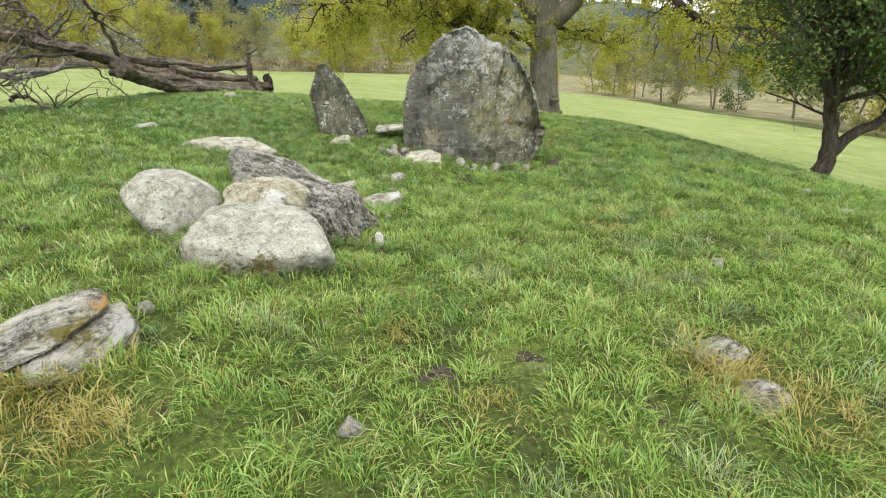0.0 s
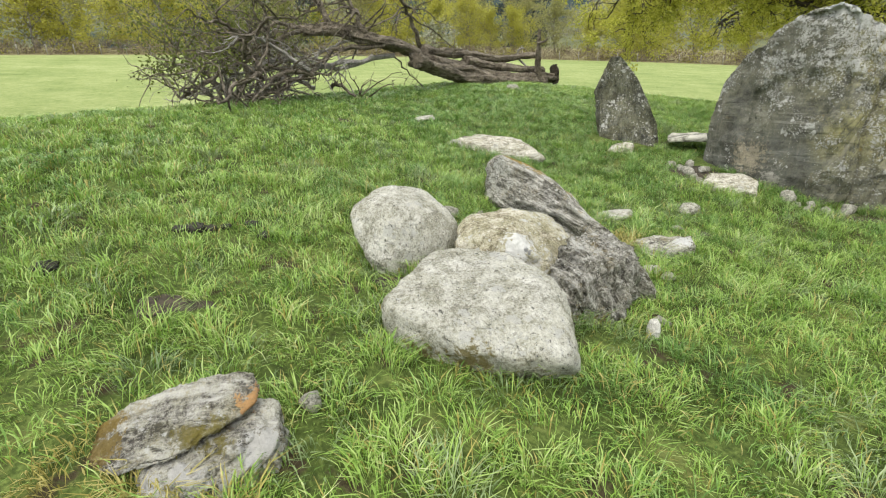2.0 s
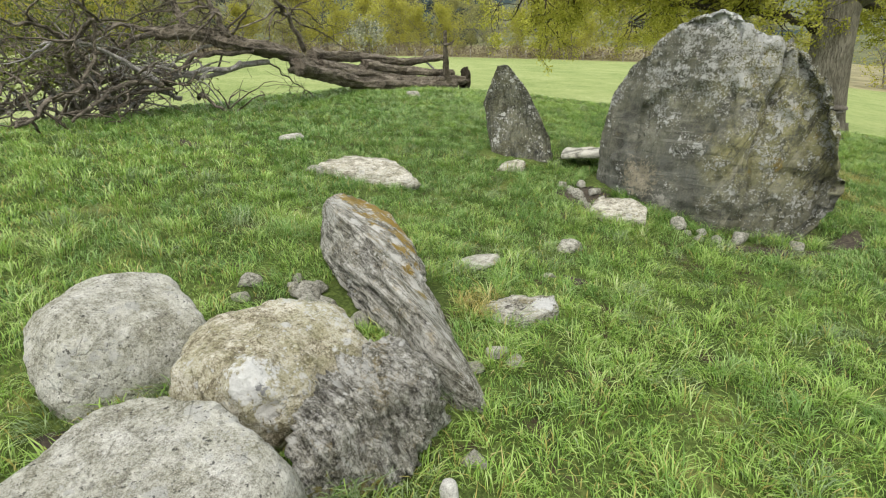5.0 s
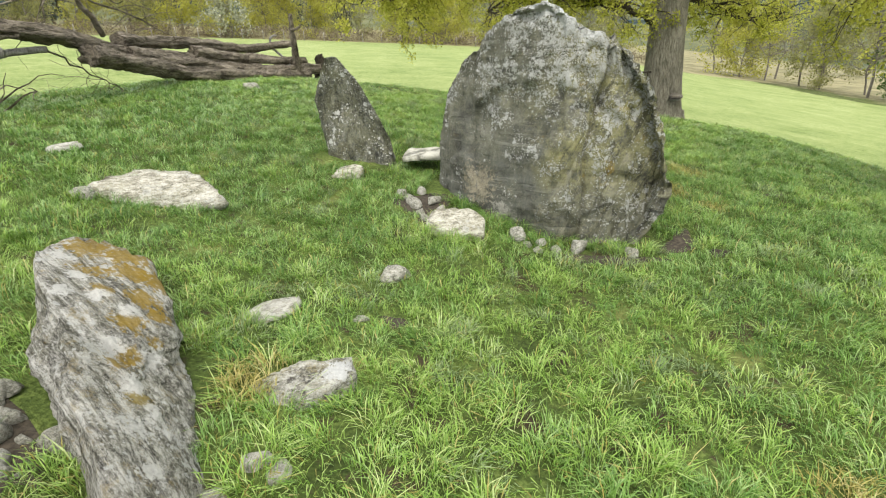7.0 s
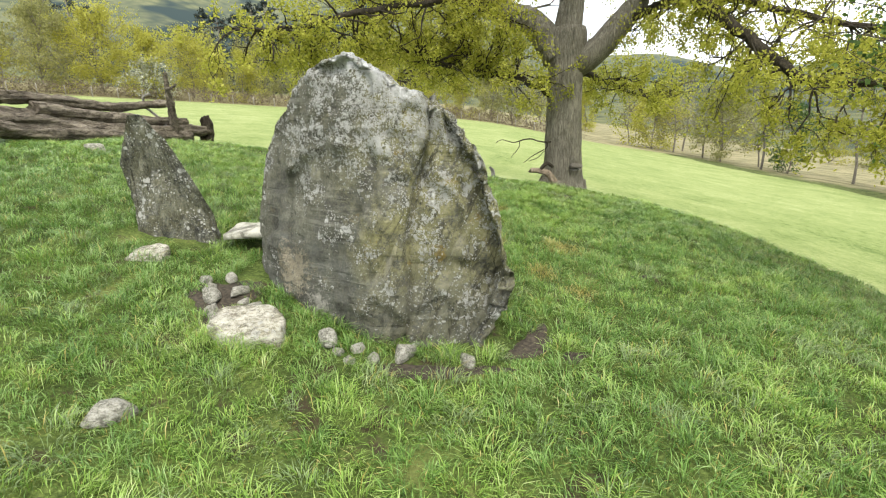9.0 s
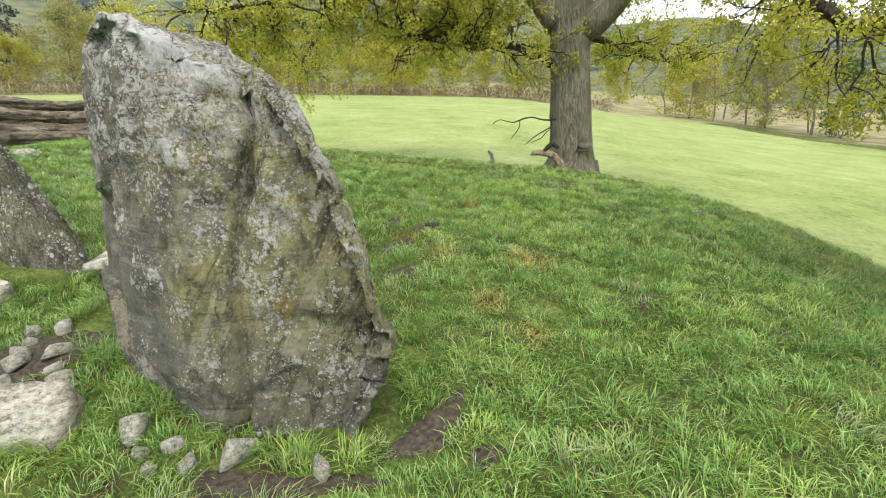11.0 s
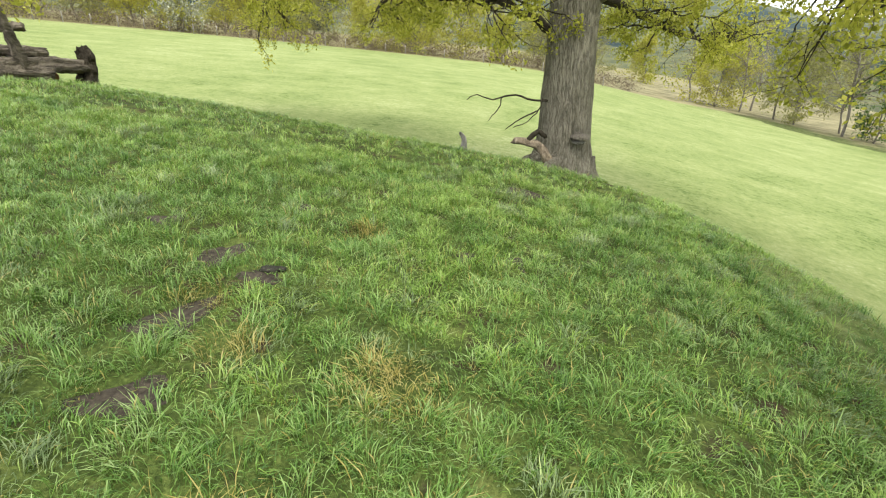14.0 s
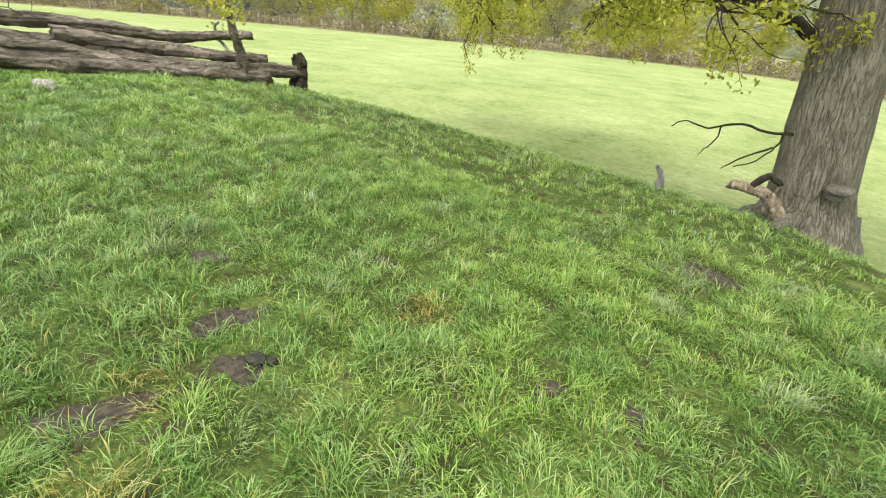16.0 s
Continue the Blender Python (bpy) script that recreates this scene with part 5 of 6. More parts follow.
    part("bracket_fungus", fungus, ob, "pale bracket fungus on the trunk", Matrix.Translation(Vector((4.34, 18.95, 0.0)) - root))
    return ob


build_oak()
z0 = gz(2.05, 18.4)
tagged(new("stump", gnarled("stump", [(2.05, 18.4, z0 - 0.1), (2.06, 18.4, z0 + 0.2), (1.98, 18.42, z0 + 0.34)], 0.08, 0.025, BLEACHED, 120, 0.9, 14)), "small splintered grey stump at the edge of the mound", "stump")


def build_hawthorn():
    root = Vector((7.44, 9.54, gz(7.44, 9.54)))
    rng = random.Random(5)
    tb, tips = Tubes(), []
    stems = [([(7.44, 9.54, root.z - 0.2), (7.42, 9.55, root.z + 0.35), (7.52, 9.58, root.z + 0.8), (7.48, 9.65, root.z + 1.4), (7.4, 9.8, root.z + 2.4), (7.2, 10.0, root.z + 3.6)], 0.2, 0.06),
             ([(7.5, 9.57, root.z + 0.62), (7.75, 9.48, root.z + 1.0), (8.2, 9.3, root.z + 1.35), (8.6, 9.2, root.z + 2.2), (9.0, 9.2, root.z + 3.4)], 0.12, 0.05)]
    for k, (pts, a, b) in enumerate(stems):
        line = wavy(pts, 4, 0.03, 50 + k)
        tb.limb(line, taper(len(line), a, b), 9, 0.08, k)
        for i in range(12 if k == 0 else 9, len(line)):
            for _ in range(8):
                grow(tb, line[i], (max(-0.4, rng.uniform(-0.85, 1)), rng.uniform(-1, 0.7), rng.uniform(0.15, 0.85)), rng.uniform(1.1, 1.9), 0.03, 2, rng, tips, -0.03, 0.3, 3)
    ob = base("hawthorn_tree", root, "dark green hawthorn tree with a forked trunk", "tree")
    # no bare twig ends hang below the leafy edge of the crown on the mound's side
    bare = [v.x < 6.7 and v.z < root.z + 1.7 + 0.36 * (7.2 - v.x) for v in tb.v]
    kept = [f for f in tb.f if not any(bare[i] for i in f)]
    order = {i: k for k, i in enumerate(sorted({i for f in kept for i in f}))}
    part("trunk", mesh_of("trunk", [tb.v[i] - root for i in order], [tuple(order[i] for i in f) for f in kept], HAWBARK), ob)
    v, f = leaves([t - root for t in tips if t.z > root.z + 1.7 + 0.36 * max(0.0, 7.2 - t.x) and t.x > 5.9], 10, 0.13, 0.042, 6)
    part("crown", mesh_of("crown", v, f, HAWLEAF, False), ob)


build_hawthorn()


def build_fallen_tree():
    root = Vector((-6.0, 15.5, gz(-6.0, 15.5)))
    shift = Vector((0.2, -0.3, 0.0))
    rng = random.Random(21)
    tips = []
    ob = base("fallen_tree", root + shift, "fallen dead tree with split grey trunks and tangled bare branches", "fallen tree")
    mains = [
        ([(-5.75, 18.27, 1.10), (-5.92, 17.04, 1.13), (-6.49, 16.01, 1.22), (-6.87, 14.63, 1.44), (-6.90, 12.94, 1.66), (-6.67, 11.43, 1.83), (-6.46, 10.37, 1.94), (-6.55, 9.82, 2.07), (-6.90, 9.61, 2.20), (-7.27, 9.44, 2.30), (-7.71, 9.17, 2.28)], 0.21, 0.11),
        ([(-6.02, 17.43, 1.78), (-6.30, 16.85, 1.74), (-6.70, 16.09, 1.73), (-7.00, 14.90, 1.82), (-7.07, 13.52, 1.89), (-6.92, 12.26, 1.94)], 0.11, 0.15),
        ([(-5.72, 17.51, 1.00), (-6.27, 15.92, 1.11), (-6.69, 14.61, 1.31), (-6.80, 13.31, 1.52), (-6.65, 12.06, 1.68)], 0.19, 0.16),
        ([(-5.85, 17.6, 1.36), (-6.2, 16.7, 1.42), (-6.7, 15.6, 1.52), (-6.9, 14.2, 1.64)], 0.12, 0.16),
        ([(-6.24, 15.46, 1.07), (-6.60, 14.10, 1.19), (-6.66, 13.05, 1.36), (-6.52, 11.96, 1.56), (-6.33, 10.93, 1.72)], 0.17, 0.18),
    ]
    for k, (pts, a, b) in enumerate(mains):
        part("log", gnarled("log", [Vector(p) - root for p in pts], a * 0.62, b * 0.84, DEADWOOD, 70 + k), ob)
    part("split_log", gnarled("split_log", [Vector(p) - root for p in ((-5.9, 17.6, 0.95), (-6.05, 17.1, 0.98), (-6.3, 16.5, 1.0))], 0.12, 0.15, SPLITWOOD, 88, 0.8), ob, "raw orange-brown split wood")
    snag = part("snag", gnarled("snag", [Vector(p) - root for p in ((-5.95, 17.1, 0.6), (-5.85, 17.0, 1.3), (-5.75, 16.8, 1.8), (-5.65, 16.6, 2.45))], 0.11, 0.04, DEADWOOD, 90, 0.5, 16), ob)
    for k, pts in enumerate((((-5.9, 17.05, 1.1), (-6.15, 16.95, 1.45), (-6.4, 16.9, 1.7), (-6.38, 16.85, 1.95), (-6.2, 16.8, 2.0)), ((-5.68, 16.65, 2.1), (-5.5, 16.5, 2.12), (-5.35, 16.45, 2.2)))):
        one = Tubes()
        line = wavy(pts, 4, 0.015, 93 + k)
        one.limb([p - root for p in line], taper(len(line), 0.04, 0.022), 8, 0.12, k)
        part("snag_twig", one.mesh("snag_twig", BLEACHED if k == 0 else DEADWOOD), snag)
    limbs = [
        ([(-6.49, 10.50, 1.93), (-6.63, 9.76, 2.14), (-6.76, 9.68, 2.45), (-6.88, 9.64, 2.83), (-6.98, 9.62, 3.39)], 0.06),
        ([(-6.70, 11.71, 1.97), (-6.59, 11.24, 2.53), (-6.45, 10.68, 2.87), (-6.30, 10.24, 3.49)], 0.05),
        ([(-7.27, 9.44, 2.30), (-7.35, 9.40, 2.62), (-7.56, 9.29, 2.94), (-7.97, 9.03, 3.11)], 0.07),
        ([(-6.40, 9.95, 1.93), (-7.06, 9.53, 1.94), (-7.46, 9.31, 1.69), (-7.79, 9.08, 1.42), (-8.16, 8.77, 1.26)], 0.05),
        ([(-6.47, 10.36, 1.77), (-6.94, 9.57, 1.67), (-7.51, 9.27, 1.61), (-8.02, 8.91, 1.26), (-8.18, 8.69, 1.12)], 0.05),
        ([(-6.81, 9.65, 2.06), (-7.63, 9.22, 2.27), (-8.09, 8.80, 2.03), (-8.21, 8.11, 1.73), (-8.27, 7.45, 1.46), (-8.74, 7.14, 1.18)], 0.055),
        ([(-6.58, 9.81, 1.78), (-7.29, 9.40, 1.58), (-7.93, 9.00, 1.79), (-8.20, 8.31, 1.63), (-8.34, 7.30, 1.26)], 0.04),
        ([(-6.54, 11.07, 2.72), (-6.54, 9.84, 2.27), (-6.88, 9.63, 2.36)], 0.018),
        ([(-6.59, 11.24, 2.53), (-6.75, 12.18, 2.42), (-6.89, 13.11, 2.18), (-6.96, 13.90, 1.93)], 0.02),
        ([(-6.91, 9.60, 2.07), (-7.31, 9.40, 1.89), (-7.95, 8.98, 1.61), (-8.21, 8.48, 1.23)], 0.03),
        ([(-7.63, 9.22, 2.27), (-8.04, 8.95, 2.40), (-8.16, 8.27, 2.15), (-8.22, 7.52, 1.92), (-8.83, 7.17, 1.68)], 0.04),
        ([(-8.07, 8.92, 2.07), (-8.21, 8.02, 1.87), (-8.44, 7.31, 1.66), (-9.22, 7.00, 1.56)], 0.03),
        ([(-6.47, 10.36, 1.75), (-6.62, 11.01, 1.48), (-6.74, 11.68, 1.22), (-6.81, 11.98, 0.96)], 0.015),
    ]
    for k, (pts, a) in enumerate(limbs):
        line = wavy(pts, 4, 0.04, 100 + k)
        tw = Tubes()
        tw.limb(line, taper(len(line), a, a * 0.4), 7, 0.1, k)
        for i in range(4, len(line)):
            for _ in range(1 if i % 2 else 2):
                grow(tw, line[i], (rng.uniform(-1, 0.5), rng.uniform(-1, 0.6), rng.uniform(-0.45, 0.6)), rng.uniform(0.4, 0.9), a * 0.42, 1 + i % 2, rng, tips, 0.03, 0.45, 2)
        tw.v = [v - root for v in tw.v]
        part("branch", tw.mesh("branch", BLEACHED if k in (4, 6, 9) else DEADWOOD), ob)
    part("stump_end", gnarled("stump_end", [Vector(p) - root for p in ((-5.78, 18.2, 0.75), (-5.76, 18.28, 1.0), (-5.72, 18.3, 1.25), (-5.74, 18.25, 1.38))], 0.19, 0.1, TWIGBARK, 95, 0.9, 20), ob, "blackened knobby stump end")
    # a tangle of curved boughs low over the turf
    for k in range(12):
        x, y = rng.uniform(-8.6, -6.6), rng.uniform(7.4, 10.4)
        p = Vector((x, y, gz(x, y) + rng.uniform(0.1, 0.6)))
        pts = [p]
        d = Vector((rng.uniform(-1, 1), rng.uniform(-1, 0.6), rng.uniform(0.2, 0.9)))
        for i in range(5):
            d = (d + Vector((rng.uniform(-0.7, 0.7), rng.uniform(-0.7, 0.7), rng.uniform(-0.6, 0.25)))).normalized()
            q = pts[-1] + d * rng.uniform(0.25, 0.5)
            q.z = max(q.z, gz(q.x, q.y) + 0.03)
            pts.append(q)
        line = wavy(pts, 4, 0.02, 300 + k)
        tw = Tubes()
        a = rng.uniform(0.025, 0.055)
        tw.limb(line, taper(len(line), a, a * 0.35), 7, 0.12, k)
        for i in range(5, len(line), 2):
            grow(tw, line[i], (rng.uniform(-1, 1), rng.uniform(-1, 1), rng.uniform(-0.3, 0.7)), rng.uniform(0.3, 0.7), a * 0.5, 1, rng, tips, 0.02, 0.5, 2)
        tw.v = [v - root for v in tw.v]
        part("branch", tw.mesh("branch", BLEACHED if k % 4 == 1 else DEADWOOD), ob)
    bush_root = Vector((-9.46, 8.78, gz(-9.46, 8.78)))
    bush = base("thorn_bush", bush_root, "straggling thorn bush with small dull green leaves", "bush")
    tips = []
    for k in range(18):
        tb = Tubes()
        d = Vector((rng.uniform(-0.9, 0.9), rng.uniform(-0.9, 0.9), rng.uniform(0.3, 1.2)))
        grow(tb, bush_root + Vector((rng.uniform(-0.5, 0.5), rng.uniform(-0.5, 0.5), -0.05)), d, rng.uniform(1.1, 1.7), 0.04, 3, rng, tips, 0.0, 0.35, 3)
        tb.v = [v - bush_root for v in tb.v]
        part("stem", tb.mesh("stem", GREYTWIG), bush)
    v, f = leaves([t - bush_root for t in tips if t.z > bush_root.z + 0.7], 7, 0.16, 0.03, 9)
    part("crown", mesh_of("crown", v, f, DULLLEAF, False), bush)


build_fallen_tree()


def far_tree(name, label, height, width, leaf, seed, clumps, leaf_size, bare=False, low=0.05):
    rng = random.Random(seed)
    tb, tips = Tubes(), []
    line = wavy([(0, 0, -0.5), (0.05 * width, 0, height * 0.3), (0, 0.05 * width, height * 0.7), (0, 0, height * 0.95)], 3, 0.1, seed)
    tb.limb(line, taper(len(line), 0.014 * height, 0.004 * height), 6)
    for i in range(1, len(line)):
        f = i / (len(line) - 1)
        if f < low:
            continue
        reach = width * (0.5 - 0.34 * abs(f - 0.4) / 0.6)
        for _ in range(4):
            grow(tb, line[i], (rng.uniform(-1, 1), rng.uniform(-1, 1), rng.uniform(0.0, 0.8)), reach * rng.uniform(0.7, 1.2), 0.006 * height, 2 if bare else 1, rng, tips, 0.0, 0.3, 3, 0.012, 4)
    ob = base(name, (0, 0, 0), label, "tree", "trees along the field edge")
    part("trunk", tb.mesh("trunk", GREYTWIG), ob)
    if clumps:
        v, f = leaves(tips, clumps, width * 0.045, leaf_size, seed)
        part("crown", mesh_of("crown", v, f, leaf, False), ob)
    return ob


def build_far_wood():
    rng = random.Random(77)
    kinds = [far_tree("willow_tree", "yellow-green willow in fresh leaf at the field edge", 9, 10, WILLOW, 1, 24, 0.14),
             far_tree("willow_tree", "bushy pale green willow in fresh leaf at the field edge", 7, 9, WILLOW, 2, 24, 0.14),
             far_tree("woodland_tree", "dull green broadleaf tree in the far wood", 10, 10, WOODLEAF, 3, 20, 0.16),
             far_tree("bare_tree", "leafless grey-brown tree beyond the pasture", 8, 6, WOODLEAF, 4, 1, 0.12, True, 0.3),
             far_tree("conifer_tree", "dark blue-green conifer on the hillside", 20, 7, CONIFER, 5, 6, 0.3),
             far_tree("small_tree", "fresh green small tree beyond the pasture", 6, 5, HAWLEAF, 6, 14, 0.1)]
    used = set()

    def plant(pick, x, y):
        k = rng.uniform(0.8, 1.35)
        m = pose(x, y, max(gz(x, y), -12), 0, 0, rng.uniform(0, 360)) @ Matrix.Diagonal((k * rng.uniform(0.8, 1.1), k * rng.uniform(0.8, 1.1), k, 1))
        if pick not in used:
            used.add(pick)
            kinds[pick].matrix_basis = m
        else:
            copy_thing(kinds[pick], m)

    for az in np.arange(-76, 9, 3.6):
        for d0, d1, picks in ((86, 94, (0, 0, 1, 1, 1, 2)), (104, 120, (0, 2, 2, 3))):
            r, d = radians(az + rng.uniform(-1.5, 1.5)), rng.uniform(d0, d1)
            plant(rng.choice(picks), d * math.sin(r), 5 + d * math.cos(r))
    shrub = far_tree("blossom_shrub", "pale feathery shrub in blossom by the fence", 4.5, 6, BLOSSOM, 8, 5, 0.16)
    a = radians(-31)
    shrub.matrix_basis = pose(82 * math.sin(a), 5 + 82 * math.cos(a), gz(82 * math.sin(a), 5 + 82 * math.cos(a)))
    for k, az in enumerate((-23.5, -22.6, -21.8, -21.2, -20.4, -19.6, -25, -26.4, -37, -35.5, -44, -45, -46.2, -47.5, -49, -50)):
        r, d = radians(az), 138 + 9 * (k % 3)
        plant(4, d * math.sin(r), 5 + d * math.cos(r))
    for k, y in enumerate((97, 92, 88, 85, 80, 76, 73, 69, 66, 62, 58, 54, 50, 45)):
        plant((3, 3, 1, 3, 3, 2, 3, 3, 5, 3, 5, 1, 3, 2)[k], 49.5 - 0.27 * y + rng.uniform(4, 13), y)
    for az in np.arange(9, 56, 4.2):
        r, d = radians(az + rng.uniform(-1, 1)), rng.uniform(115, 150)
        plant(rng.choice((1, 2, 0, 2)), d * math.sin(r), 5 + d * math.cos(r))


build_far_wood()


def build_fence():
    fence = base("fence", (0, 80, gz(0, 80)), "post and wire fence along the field edge", "fence")
    inv = Matrix.Translation(-fence.location)
    b = Tubes()
    b.limb([(0, 0, -0.2), (0, 0, 0.7), (0, 0, 1.25)], [0.07, 0.065, 0.06], 6)
    me = b.mesh("post", POSTWOOD)
    for az in np.arange(-74, 12, 2.0):
        r = radians(az)
        x, y = 80 * math.sin(r), 5 + 80 * math.cos(r)
        part("post", me, fence, at=inv @ pose(x, y, gz(x, y)))
    r = np.random.default_rng(4)
    tips = []
    for az in np.arange(-75, 13, 0.25):
        a = radians(az)
        d = 82 + r.uniform(0, 3)
        x, y = d * math.sin(a), 5 + d * math.cos(a)
        for _ in range(5):
            tips.append((x + r.normal(0, 0.5), y + r.normal(0, 0.5), gz(x, y) + r.uniform(0, 1.6)))
    v, f = leaves(tips, 26, 0.35, 0.085, 12)
    tagged(new("hedge_scrub", mesh_of("hedge_scrub", v, f, SCRUB, False)), "brown bramble and hedge scrub along the fence", "scrub", kind="stuff")


build_fence()


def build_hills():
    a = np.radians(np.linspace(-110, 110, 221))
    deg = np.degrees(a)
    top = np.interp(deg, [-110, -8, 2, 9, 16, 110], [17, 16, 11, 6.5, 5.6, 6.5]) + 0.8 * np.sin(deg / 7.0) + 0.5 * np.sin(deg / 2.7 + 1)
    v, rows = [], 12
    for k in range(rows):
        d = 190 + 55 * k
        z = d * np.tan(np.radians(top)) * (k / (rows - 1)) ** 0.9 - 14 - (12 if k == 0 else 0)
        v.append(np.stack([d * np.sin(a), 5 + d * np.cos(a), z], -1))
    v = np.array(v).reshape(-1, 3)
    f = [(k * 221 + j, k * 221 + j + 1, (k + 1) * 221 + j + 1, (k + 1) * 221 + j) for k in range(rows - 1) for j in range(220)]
    tagged(new("backdrop", mesh_of("backdrop", v, f, HILLS)), "wooded hills beyond the pasture, haze painted into their colour", "hills", kind="structure")


build_hills()


# ---------------------------------------------------------------- turf
def build_turf():
    """Grass blades in tufts; thickest where the mound is walked."""
    r = np.random.default_rng(2)
    def scatter(n, x0, x1, y0, y1):
        return np.stack([r.uniform(x0, x1, n), r.uniform(y0, y1, n)], 1)
    rims = []
    for fx, fy, fr in FOOT:
        if fr > 0.1:
            a = r.uniform(0, 2 * math.pi, int(220 * fr))
            q = fr * r.uniform(1.0, 1.35, len(a)) + 0.03
            rims.append(np.stack([fx + q * np.cos(a), fy + q * np.sin(a)], 1))
    rims = np.concatenate(rims)
    tufts = np.concatenate([rims, scatter(50000, -4.0, 5.5, 0.6, 15.0), scatter(18000, -10.5, -4.0, 1.0, 15.0), scatter(13000, -10.5, 8.8, 12.0, 22.5), scatter(8000, 5.0, 9.2, 3.0, 16.0)])
    # tussocks: each about a hand wide, blades leaning out from its middle
    size = 0.25
    warp = tufts + 0.06 * np.sin(tufts[:, ::-1] * 7.3 + 1.0)
    cell = np.floor(warp / size)
    dice = [np.modf(np.abs(np.sin(cell[:, 0] * a + cell[:, 1] * b) * 4375.85))[0] for a, b in ((12.99, 78.23), (39.35, 11.14), (73.16, 52.24), (26.65, 91.7))]
    mid = (cell + 0.5 + 0.5 * (np.stack(dice[:2], 1) - 0.5)) * size
    out = warp - mid
    far = np.hypot(out[:, 0], out[:, 1]) / size
    u = np.sin(tufts[:, 0] * 2.1 + 1.3 * np.sin(tufts[:, 1] * 1.3)) * np.sin(tufts[:, 1] * 2.3 + np.sin(tufts[:, 0] * 1.7))
    tall = (0.62 + 0.42 * dice[2] + 0.12 * u) * (1.4 - 1.15 * far) + r.normal(0, 0.13, len(tufts))
    tall[:len(rims)] += 0.25
    tone = 0.5 * dice[3] + 0.35 * np.clip(tall, 0, 1.3) / 1.3 + r.uniform(0, 0.15, len(tufts))
    comb = np.arctan2(out[:, 1], out[:, 0]) + r.normal(0, 0.7, len(tufts))
    keep = np.ones(len(tufts), bool)
    for fx, fy, fr in FOOT:
        keep &= np.hypot(tufts[:, 0] - fx, tufts[:, 1] - fy) > fr
    for fx, fy, a, b, turn in BARE:
        ca, sa = math.cos(radians(turn)), math.sin(radians(turn))
        dx, dy = tufts[:, 0] - fx, tufts[:, 1] - fy
        keep &= ((dx * ca + dy * sa) / a) ** 2 + ((dy * ca - dx * sa) / b) ** 2 > r.uniform(0.3, 1.3, len(tufts))
    e = np.abs((tufts[:, 0] + 2) / 9.5) ** 2.6 + np.abs((tufts[:, 1] - 8.5) / 12) ** 2.6
    e = e + 0.18 * np.clip((tufts[:, 0] - 4) / 4, 0, 1)
    keep &= e < r.uniform(0.9, 1.45, len(tufts))
    tall = tall * np.clip((1.3 - e) / 0.5, 0.35, 1)
    keep &= (far < 0.4) | (tufts[:, 0] < -4) | (tufts[:, 1] > 15) | (r.random(len(tufts)) > np.clip((far - 0.36) * 3.0, 0, 0.45)) | (np.arange(len(tufts)) < len(rims))
    tufts, tone, comb, own, tall = tufts[keep], tone[keep], comb[keep], dice[0][keep], np.clip(tall[keep], 0.25, 1.5)
    per = 14
    off = r.normal(0, 0.03, (len(tufts) * per, 2))
    c = np.repeat(tufts, per, 0) + off
    h = np.repeat(tall, per) * r.uniform(0.03, 0.115, len(c))
    n = len(c)
    comb = np.repeat(comb, per)
    yaw = comb + r.normal(0, 0.8, n)
    lean = r.uniform(0.35, 1.6, n) * h
    wide = r.uniform(0.0013, 0.0036, n) * np.where((c[:, 1] > 15) | (c[:, 0] < -4), 1.6, 1.0)
    dx, dy = np.cos(yaw), np.sin(yaw)
    sx, sy = -dy * wide, dx * wide
    z = ground_z(c[:, 0], c[:, 1]) - 0.008
    P = lambda k, s, up: np.stack([c[:, 0] + dx * lean * k + sx * s, c[:, 1] + dy * lean * k + sy * s, z + h * up], -1)
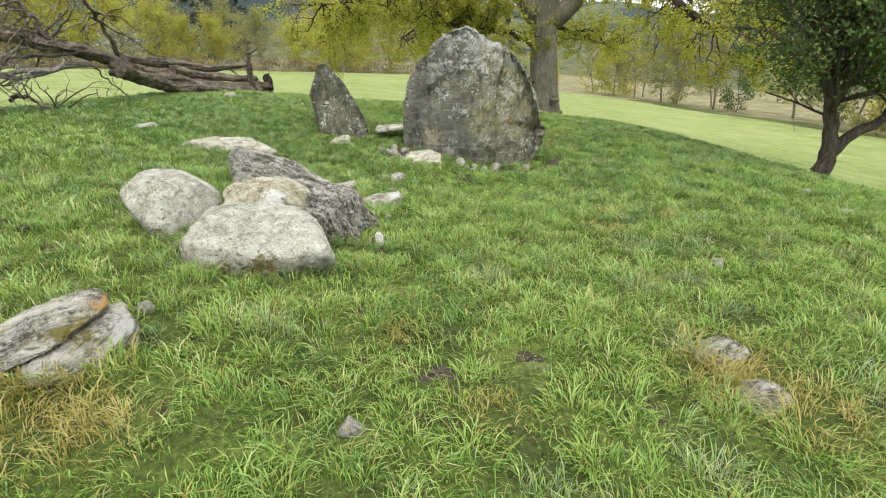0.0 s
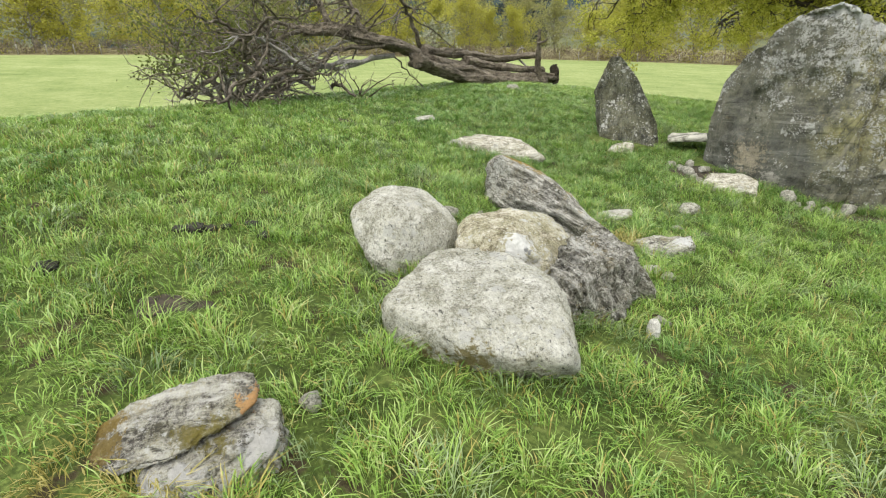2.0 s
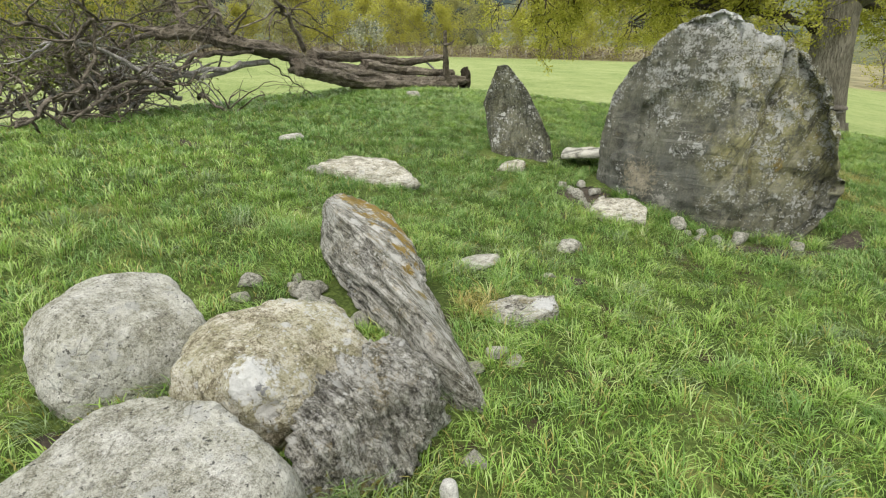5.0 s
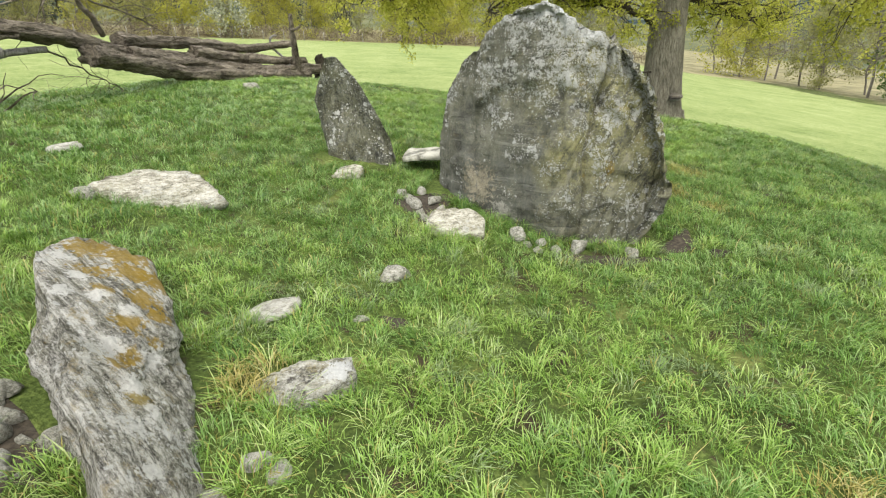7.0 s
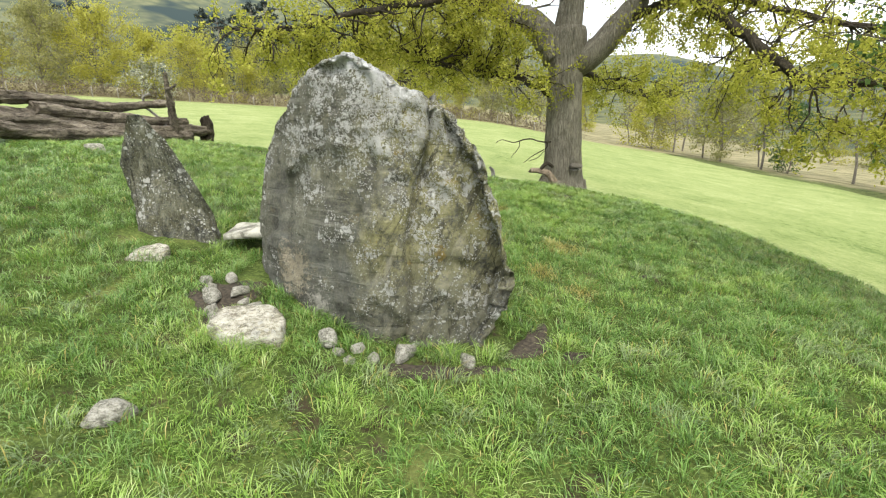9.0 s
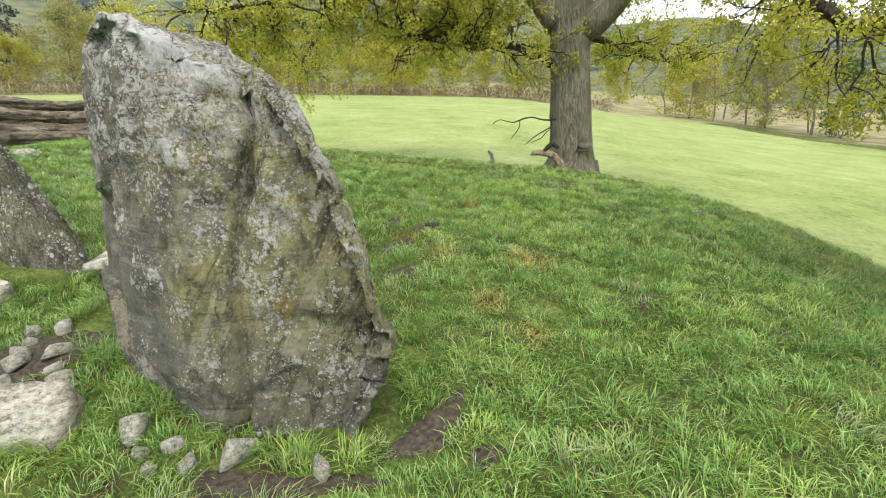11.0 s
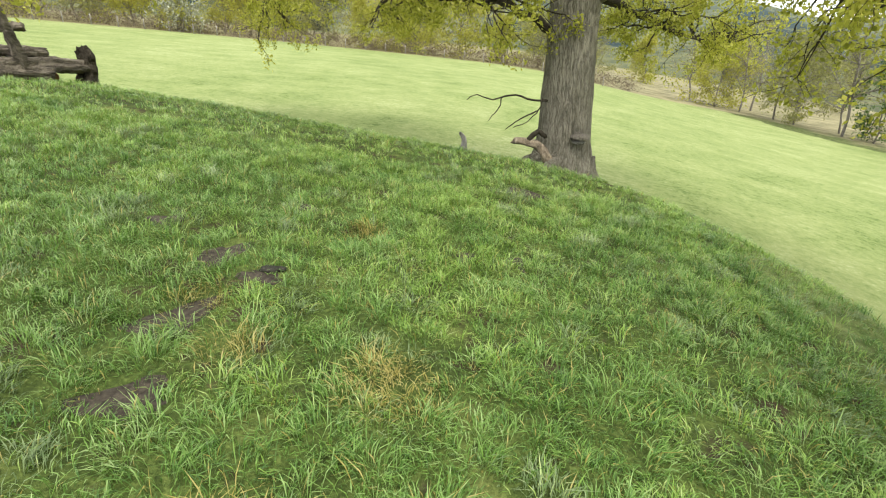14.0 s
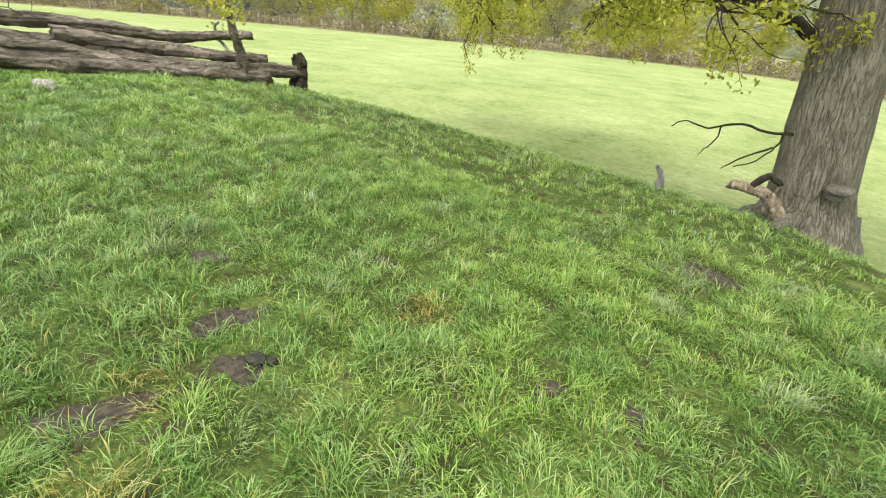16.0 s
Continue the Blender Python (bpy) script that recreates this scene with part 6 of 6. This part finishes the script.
    v = np.stack([P(0, 0, 0), P(0.34, -1, 0.7), P(0.34, 1, 0.7), P(1.0, 0, 0.92)], 1).reshape(-1, 3)
    o = (np.arange(n) * 4)[:, None]
    f = np.concatenate([o + np.array([[0, 2, 1]]), o + np.array([[1, 2, 3]])])
    me = mesh_of("grass", v, f, GRASS, False)
    shade = np.clip(tone, 0, 1)
    me.attributes.new("tuft", "FLOAT", "POINT").data.foreach_set("value", np.repeat(np.repeat(shade, per), 4).astype(np.float32))
    me.materials.append(DRYGRASS)
    me.materials.append(LUSH_SHADED)
    me.materials.append(PALEGRASS)
    dry = np.zeros(n, bool)
    for zx, zy, zr in ((-1.5, 1.66, 0.34), (-1.85, 1.6, 0.4), (-1.3, 1.6, 0.2), (-1.6, 1.55, 0.2), (1.55, 2.25, 0.42), (1.75, 1.9, 0.3), (0.25, 1.9, 0.2), (1.9, 5.3, 0.18), (2.4, 5.0, 0.14), (-0.9, 5.45, 0.22), (1.3, 11.0, 0.2), (2.5, 9.2, 0.2), (-0.2, 2.4, 0.15), (1.6, 4.6, 0.2), (2.61, 10.6, 0.3), (2.2, 9.6, 0.2), (1.7, 10.6, 0.2), (1.9, 12.4, 0.2)):
        dry |= np.hypot(c[:, 0] - zx, c[:, 1] - zy) < zr * r.uniform(0.3, 1.15, n)
    w = np.sin(c[:, 0] * 1.3 + 2.0 * np.sin(c[:, 1] * 0.9 + 1)) * np.sin(c[:, 1] * 1.5 + 1.4 * np.sin(c[:, 0] * 1.2))
    pick = np.repeat(own, per) + r.normal(0, 0.08, n)
    # the band of darker blades round y 9.6 puts tree shade into their colour
    kind = np.where(dry | (r.random(n) < np.where(c[:, 1] < 5, 0.09, 0.05)), 1, np.where(0.3 * w + pick + 0.62 * np.exp(-((c[:, 1] - 9.6) / 3.4) ** 2) - 0.12 > 0.72, 2, np.where(pick < 0.1, 3, 0))).astype(np.int32)
    me.polygons.foreach_set("material_index", np.concatenate([kind, kind]))
    tagged(new("grass", me), "rough uneven green turf with paler tufts on the mound", "grass", kind="stuff")


build_turf()
